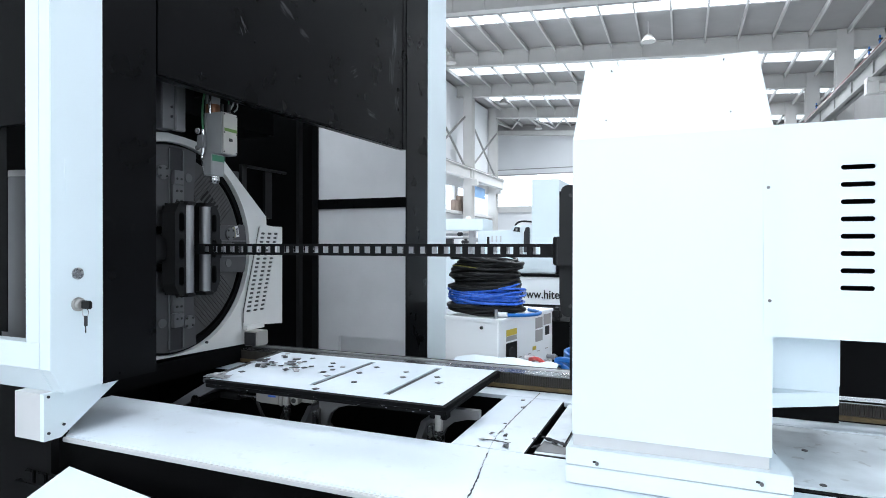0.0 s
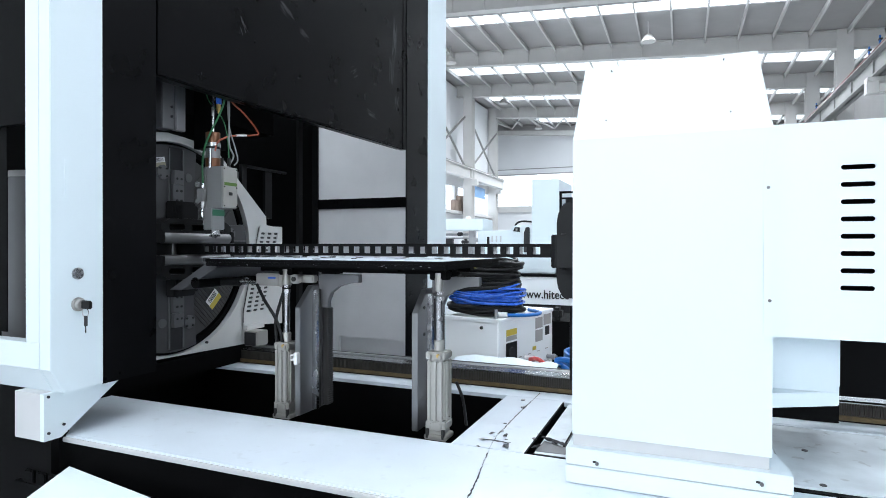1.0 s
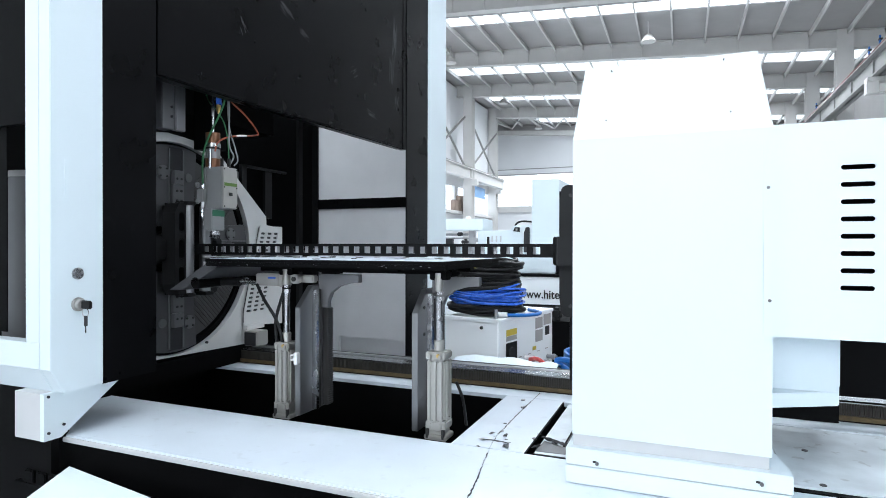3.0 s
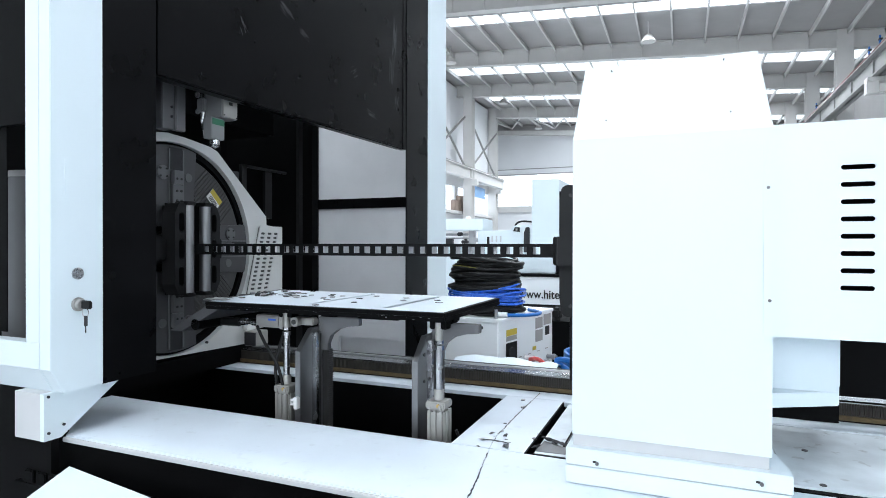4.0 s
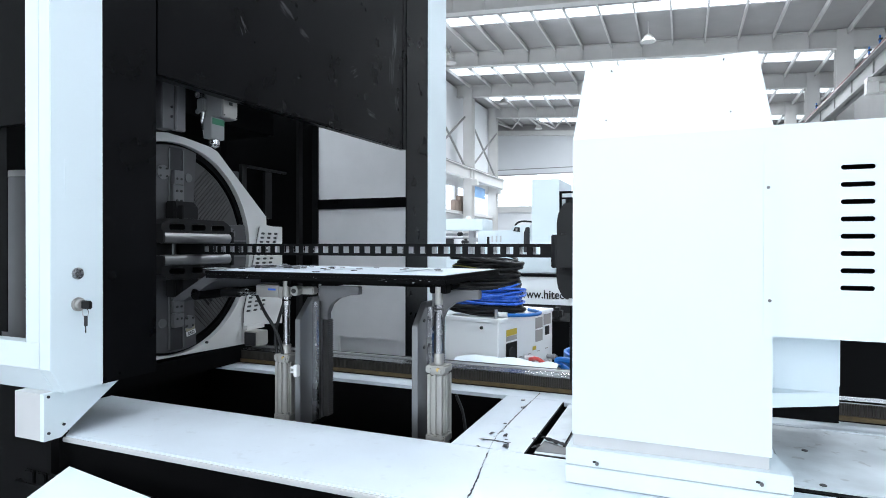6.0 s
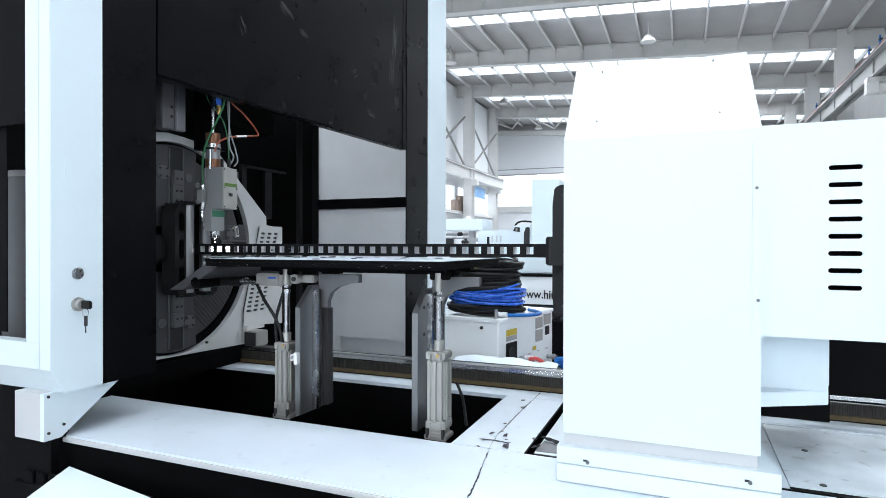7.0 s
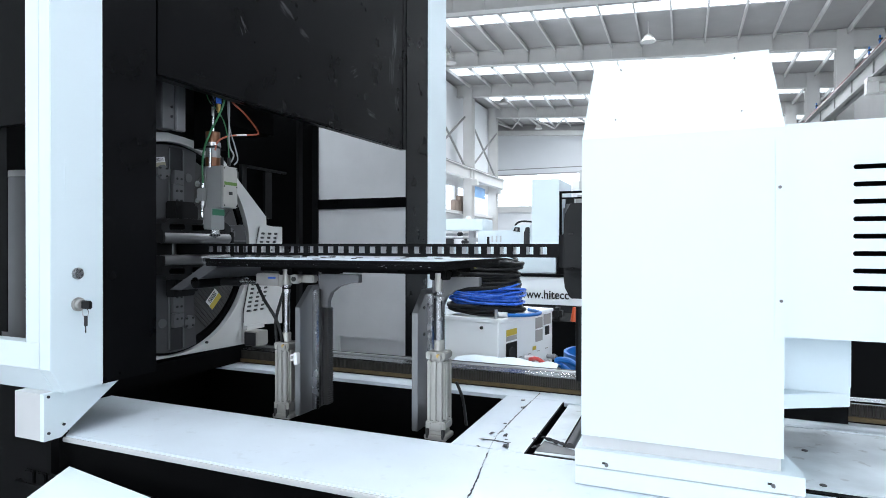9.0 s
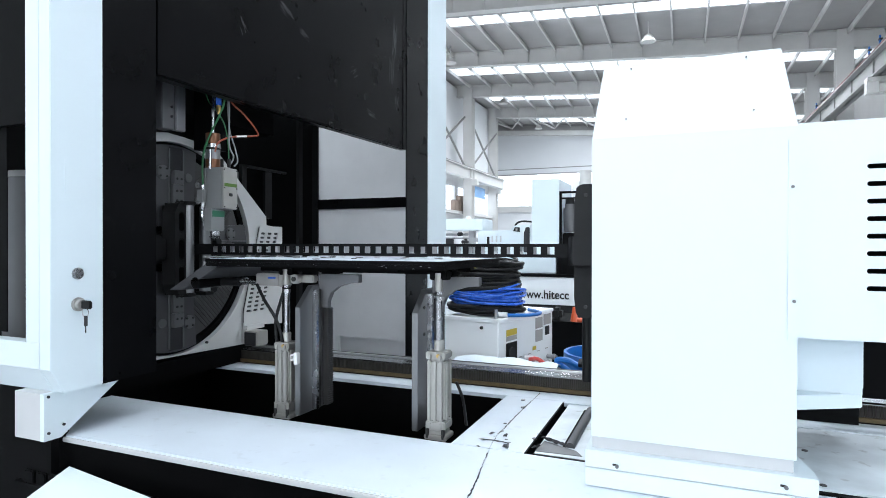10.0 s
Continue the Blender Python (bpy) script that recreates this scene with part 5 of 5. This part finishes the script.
    part("loop", hose([(0.203 * math.cos(a), 0.203 * math.sin(a), 1.075 + 0.012 * math.sin(a * 2)) for a in [k * 0.5236 for k in range(12)]], 0.0028, 6, 4, True), OCHRE, y)
    b = thing("blue_hose", "light blue hose end with white plug on the cabinet", "hose")
    part("hose", hose([(-0.98, 3.12, 0.816), (-0.88, 3.12, 0.815), (-0.78, 3.2, 0.814), (-0.76, 3.32, 0.814), (-0.86, 3.45, 0.814)], 0.010), LIGHTBLUE, b, smooth=True)
    part("plug", rods((-0.92, 3.1, 0.820, "x", 0.05, 0.014), segments=12), PAPER, b, smooth=True)
    # hose reel behind
    r = thing("blue_hose_tray", "blue plastic tray with hoses and a black plug", "tray")
    part("tray", prism(circle(-0.33, 3.05, 0.24, 32), "z", 0.52, 0.66, holes=[circle(-0.33, 3.05, 0.225, 32)]), LIGHTBLUE, r, smooth=True)
    part("base", rods((-0.33, 3.05, 0.26, "z", 0.515, 0.20), segments=24), BLACK_MATT, r)
    part("hose", hose([(-0.50, 2.80, 0.60), (-0.56, 2.80, 0.645), (-0.50, 2.78, 0.655), (-0.42, 2.76, 0.625), (-0.30, 2.75, 0.625), (-0.1, 2.75, 0.63)], 0.014), LIGHTBLUE, r, smooth=True)
    part("plug", rods((-0.40, 2.74, 0.655, "x", 0.09, 0.02), segments=14), RUBBER, r, smooth=True)
    h = thing("red_hose", "short red hose with steel couplings", "hose")
    part("hose", hose([(-0.72, 2.92, 0.620), (-0.665, 2.84, 0.640), (-0.615, 2.80, 0.622), (-0.578, 2.78, 0.585), (-0.565, 2.78, 0.565)], 0.010), RED, h, smooth=True)
    part("coupling", rods((-0.73, 2.94, 0.618, "x", 0.05, 0.020), segments=12), STEEL, h, smooth=True)
    bag = thing("white_sheet_pile", "white plastic sheet lying behind the guide rail", "plastic sheet")
    bm = bmesh.new()
    bmesh.ops.create_grid(bm, x_segments=24, y_segments=10, size=0.5)
    for v in bm.verts:
        v.co = Vector((-0.80 + v.co.x * 0.52, 2.74 + v.co.y * 0.3, 0.655 + 0.02 * noise.noise(Vector((v.co.x * 5, v.co.y * 5, 0.3))) - 0.10 * abs(v.co.y) - 0.06 * v.co.x ** 2))
    bmesh.ops.solidify(bm, geom=bm.faces[:], thickness=0.004)
    part("sheet", bm, WHITE, bag, smooth=True)
    # black machine with a white banner
    w = thing("bannered_machine", "black and white machine with a white web banner", "machine")
    part("banner_panel", boxes((-1.75, 0.6, 5.0, 5.03, 0.69, 0.93), bevel=0.003), BRIGHT, w, "white panel lettered with a web address")
    part("body", boxes((-1.75, 0.6, 5.04, 6.0, 0.0, 0.93)), DARK, w)
    part("top_rail", boxes((-1.75, 0.6, 4.99, 5.2, 0.931, 0.955)), BLACK_MATT, w)
    part("black_block", boxes((-1.02, 0.6, 5.1, 5.6, 0.956, 1.16)), BLACK_MATT, w)
    part("cover", boxes((-1.36, -1.03, 5.1, 5.6, 0.956, 1.10), bevel=0.01), WHITE, w)
    part("cabinet", boxes((-1.395, -1.12, 5.7, 6.4, 0.956, 1.86), bevel=0.004), WHITE, w)
    part("window_frame", boxes((-1.119, -1.10, 5.70, 5.74, 0.956, 1.735), (-1.0995, -0.6, 5.70, 5.74, 1.715, 1.735)), BLACK_MATT, w)
    part("window_rail", boxes((-1.0995, -0.6, 5.71, 5.74, 1.66, 1.675)), BLACK_MATT, w)
    part("inner_wall", boxes((-1.10, -0.6, 6.3, 6.4, 0.956, 1.9)), PANEL, w)
    part("inner_bed", boxes((-1.0985, -0.6, 5.75, 6.29, 0.956, 1.33), bevel=0.01), BLACK_MATT, w)
    part("spindle", rods((-1.06, 5.95, 1.46, "z", 0.24, 0.055, 0.075), (-1.06, 5.95, 1.60, "z", 0.05, 0.05), segments=20), PLATE, w, "grey spindle head", smooth=True)
    part("spindle_motor", rods((-1.06, 5.95, 1.65, "z", 0.05, 0.045), segments=18), JAW, w, smooth=True)
    part("column", boxes((-1.0, -0.9, 5.9, 6.1, 1.331, 1.71), bevel=0.02), ROOF, w)
    part("duct", rods((-0.90, 5.9, 1.85, "z", 0.20, 0.058), segments=24), FRAME, w, "pale round duct", smooth=True)
    fc = bpy.data.curves.new("lettering", "FONT")
    fc.body, fc.size, fc.extrude = "www.hitecc", 0.102, 0.001
    fc.offset = 0.0018
    fo = bpy.data.objects.new("lettering", fc)
    scene.collection.objects.link(fo)
    me = bpy.data.meshes.new_from_object(fo)
    bpy.data.objects.remove(fo)
    me.materials.clear()
    me.materials.append(INK)
    me.transform(Matrix.Diagonal((0.90, 1, 1, 1)))
    lt = new("lettering", me)
    lt.parent = w
    lt.matrix_basis = pose(-1.335, 4.997, 0.745, 90)
    lt["label"] = "black bold web address"
    dk = thing("black_machine_base", "black machine base with orange fittings", "machine")
    part("base", boxes((-0.80, 0.4, 3.7, 4.2, 0.0, 0.72)), BLACK_MATT, dk)
    part("post", boxes((-0.79, -0.72, 3.75, 3.85, 0.72, 0.80), bevel=0.02), RUBBER, dk)
    part("post", boxes((-0.64, -0.56, 3.75, 3.9, 0.72, 0.80), bevel=0.02), RUBBER, dk)
    part("fitting", rods((-0.63, 3.7, 0.77, "z", 0.09, 0.025, 0.01), (-0.60, 3.7, 0.735, "x", 0.05, 0.015), segments=12), PINK, dk)
    far = thing("white_lathe", "white machine tool with a rounded hood standing far back", "machine tool", "machines in the hall")
    part("body", boxes((-3.10, -2.47, 9.0, 10.2, 0.0, 1.448), bevel=0.02), WHITE, far)
    part("hood", prism([(-2.53, 0.0), (-2.53, 1.44), (-2.49, 1.49), (-2.43, 1.525), (-2.22, 1.535), (-2.20, 1.52), (-2.20, 0.0)], "y", 8.9, 10.1, bevel=0.01), WHITE, far, "rounded white hood")
    part("window", prism([(-2.475, 1.43), (-2.365, 1.42), (-2.365, 1.49), (-2.44, 1.495)], "y", 8.885, 8.8995), GUNMETAL, far)
    part("window_light", boxes((-2.43, -2.40, 8.88, 8.8845, 1.44, 1.475)), ROOF, far)
    part("door_edge", prism([(-2.30, 1.10), (-2.295, 1.40), (-2.27, 1.48), (-2.235, 1.50), (-2.205, 1.49), (-2.205, 1.10)], "y", 8.87, 8.8995, bevel=0.008), DARK, far, "dark rounded door edge")
    part("cable_guide", hose([(-2.47, 9.0, 1.50), (-2.44, 9.0, 1.56), (-2.36, 9.0, 1.588), (-2.26, 9.0, 1.585), (-2.19, 9.0, 1.58)], 0.016, 8, 5), RUBBER, far, smooth=True)
    part("vent", boxes(*[(-2.86 + 0.07 * i, -2.835 + 0.07 * i, 8.994, 8.9995, 1.26, 1.36) for i in range(3)]), STRIP, far)
    part("slot", boxes((-2.935, -2.895, 8.985, 8.9995, 1.18, 1.345), bevel=0.004), RUBBER, far)
    far2 = thing("white_press", "white machine with a bridge on a steel column", "machine tool", "machines in the hall")
    part("body", boxes((-5.0, -3.45, 10.3, 11.4, 0.0, 1.22), bevel=0.03), WHITE, far2)
    part("column", boxes((-3.67, -3.57, 10.15, 10.29, 1.0, 1.48)), STEEL, far2)
    part("bridge", prism([(-4.3, 1.50), (-4.08, 1.48), (-3.345, 1.48), (-3.345, 1.69), (-3.86, 1.70), (-4.08, 1.695), (-4.3, 1.66)], "y", 10.0, 10.6, bevel=0.015), WHITE, far2)
    part("lamp_dome", rods((-3.70, 10.2, 1.722, "z", 0.05, 0.055, 0.035), segments=16), WHITE, far2, smooth=True)
    part("pipe", rods((-3.95, 10.2, 1.41, "x", 0.5, 0.022), (-3.92, 10.2, 1.34, "x", 0.5, 0.014), segments=12), STEEL, far2, smooth=True)
    part("valve_unit", boxes((-3.88, -3.80, 10.1, 10.2, 1.38, 1.45), bevel=0.01), DARK, far2)
    part("valve_unit", boxes((-3.80, -3.685, 10.1, 10.2, 1.24, 1.30), (-3.74, -3.71, 10.1, 10.2, 1.30, 1.33), bevel=0.008), DARK, far2)
    part("valve_unit", boxes((-4.12, -3.98, 10.1, 10.2, 1.22, 1.33), bevel=0.01), DARK, far2)
    part("valve_unit", boxes((-3.565, -3.50, 10.1, 10.2, 1.27, 1.35), bevel=0.01), STEEL, far2)


def sparks():
    """Glowing bits that leave the cut; each has its own origin in its middle."""
    out = []
    shapes = ([(-0.046, 0, 0.037), (-0.034, 0, 0.012), (-0.004, 0, 0.004), (0.022, 0, -0.014), (0.045, 0, -0.038)],
              [(0.002, 0, 0.078), (0.012, 0, 0.03), (0.005, 0, 0.0), (0.002, 0, -0.04), (-0.014, 0, -0.084)], [(0.025, 0, 0.026), (0.006, 0, 0.010), (-0.024, 0, -0.027)])
    for pts in shapes:
        t = thing("spark_streak", "white-hot spark streak falling from the cut", "spark", "cutting sparks")
        part("streak", hose(pts, 0.0010, 6, 5), SPARK, t)
        out.append(t)
    t = thing("cut_glow", "white-hot glowing spot at the cut", "spark", "cutting sparks")
    bm = bmesh.new()
    bmesh.ops.create_icosphere(bm, subdivisions=2, radius=0.0025)
    part("spot", bm, SPARK, t, smooth=True)
    part("cut_core", boxes((-0.022, 0.050, -0.004, 0.028, -0.042, -0.017), bevel=0.004), SPARK, t, "white glow inside the tube")
    out.append(t)
    return out


chuck_housing()
SPARKS = sparks()
CHUCK = chuck()
STOCK = square_tube()
HEAD = cutting_head()
TABLE = lifting_table()
CARRIAGE = feed_carriage()
FEED = feed_chuck()
background()


# ---------------------------------------------------------------- what moves
def motions():
    # lift of the table: 0 down, 1 up
    lift = [(0.0, .18), (0.1, .40), (0.2, .70), (0.3, .89), (0.4, 1.0), (1.3, 1.0), (1.4, .84), (1.5, .645), (1.6, .35), (1.7, .05), (1.8, 0), (1.87, .02), (1.9, .10), (2.0, .47), (2.1, .67),
            (2.2, .96), (2.3, 1.0), (3.2, 1.0), (3.3, .84), (3.4, .63), (3.5, .34), (3.6, .06), (3.68, 0), (3.8, .21), (3.9, .42), (4.0, .71), (4.1, .92), (4.2, 1.0), (5.1, 1.0), (5.2, .85),
            (5.3, .63), (5.4, .32), (5.5, .09), (5.57, 0), (5.62, 0), (5.7, .21), (5.8, .42), (5.9, .71), (6.0, .92), (6.1, 1.0), (7.0, 1.0), (7.1, .84), (7.2, .56), (7.3, .35), (7.4, .07), (7.46, 0),
            (7.53, 0), (7.6, .22), (7.7, .44), (7.8, .74), (7.9, .93), (8.0, 1.0), (10.0, 1.0)]
    walk(TABLE, [(t, pose(0, 0, 0.60 + 0.551 * u)) for t, u in lift])
    # height of the cutting head above its lowest place, and its small step along the tube
    head = [(0, .237), (0.1, .37), (0.2, .393), (0.6, .393), (0.7, .29), (0.8, .10), (0.9, .008), (1.4, .0), (1.52, .0), (1.6, .055), (1.7, .165), (1.8, .35), (1.9, .393), (2.43, .393), (2.5, .352),
            (2.6, .232), (2.7, .06), (2.8, .008), (3.4, 0), (3.5, .05), (3.6, .17), (3.7, .35), (3.8, .393), (4.35, .393), (4.4, .35), (4.5, .225), (4.6, .08), (4.7, .008), (5.3, 0), (5.4, .11), (5.5, .177),
            (5.6, .36), (5.7, .393), (6.25, .393), (6.3, .35), (6.4, .22), (6.5, .08), (6.6, .008), (7.2, 0), (7.3, .08), (7.4, .23), (7.5, .316), (7.6, .393), (8.15, .393), (8.2, .345), (8.3, .212),
            (8.4, .045), (8.5, .008), (10, 0)]
    walk(HEAD, [(t, pose(-1.872, CY, 1.226 + z)) for t, z in head])
    # quarter turns of the chuck and the tube
    turn = [(0, 0), (0.38, 0), (0.5, 45), (0.6, 88), (0.65, 90), (2.3, 90), (2.4, 150), (2.48, 180), (2.5, 180), (4.18, 180), (4.2, 182), (4.3, 232), (4.4, 270), (6.1, 270), (6.2, 320), (6.3, 360), (7.95, 360), (8.0, 367),
            (8.1, 412), (8.2, 448), (8.24, 450), (9.15, 450), (9.2, 458), (9.3, 510), (9.4, 540), (10, 540)]
    # feed along the tube axis
    feed = [(0, -.048), (1.2, -.048), (1.3, -.071), (1.4, -.068), (1.48, -.048), (3.1, -.048), (3.2, -.071), (3.3, -.068), (3.4, -.048), (5.0, -.048), (5.1, -.060), (5.2, -.071), (5.3, -.068), (5.4, -.048),
            (6.9, -.048), (7.0, -.071), (7.1, -.069), (7.2, -.048), (7.3, -.03), (7.4, 0), (8.7, 0), (8.85, -.006), (9.0, -.025), (9.1, 0), (9.7, 0), (9.8, -.02), (9.9, -.004), (10, 0)]
    walk(CARRIAGE, [(t, pose(x, 0, 0)) for t, x in feed])

    def at(rows, t):
        return float(np.interp(t, [r[0] for r in rows], [r[1] for r in rows]))
    walk(CHUCK, [(t, pose(XC, CY, CZ, a)) for t, a in turn])
    times = sorted({r[0] for r in turn} | {r[0] for r in feed})
    walk(STOCK, [(t, pose(at(feed, t), CY, CZ, at(turn, t))) for t in times])
    walk(FEED, [(t, pose(-0.333 + at(feed, t), CY, CZ, at(turn, t))) for t in times])

    # sparks start in the spindle housing, fly out at the cut and come to rest on the pit floor
    wait = (-2.42, 2.2, CZ)
    flights = ((-1.764, 0.989, -1.70), (-1.77, 0.873, -1.85), (-1.82, 0.865, -1.95))
    for ob, (x, z, x2) in zip(SPARKS, flights):
        rest = pose(x2, 1.68, 0.16)
        walk(ob, [(0, pose(*wait)), (4.88, pose(*wait)), (4.97, pose(x, 1.90, z)), (5.02, pose(x, 1.90, z - 0.01)), (5.12, pose(x2, 1.70, 0.25)), (5.25, rest), (10, rest)])
    spot = SPARKS[3]
    inside, tip = pose(-2.42, 2.2, 1.2045), pose(-1.860, CY - 0.012, 1.214)
    rows = [(0, inside)]
    for a, c in ((4.96, 5.11), (6.97, 7.04), (8.86, 8.93), (9.86, 9.93)):
        rows += [(a - 0.06, inside), (a, tip), (c, tip)]
        if c < 10:
            rows += [(c + 0.06, inside)]
    walk(spot, rows)


motions()
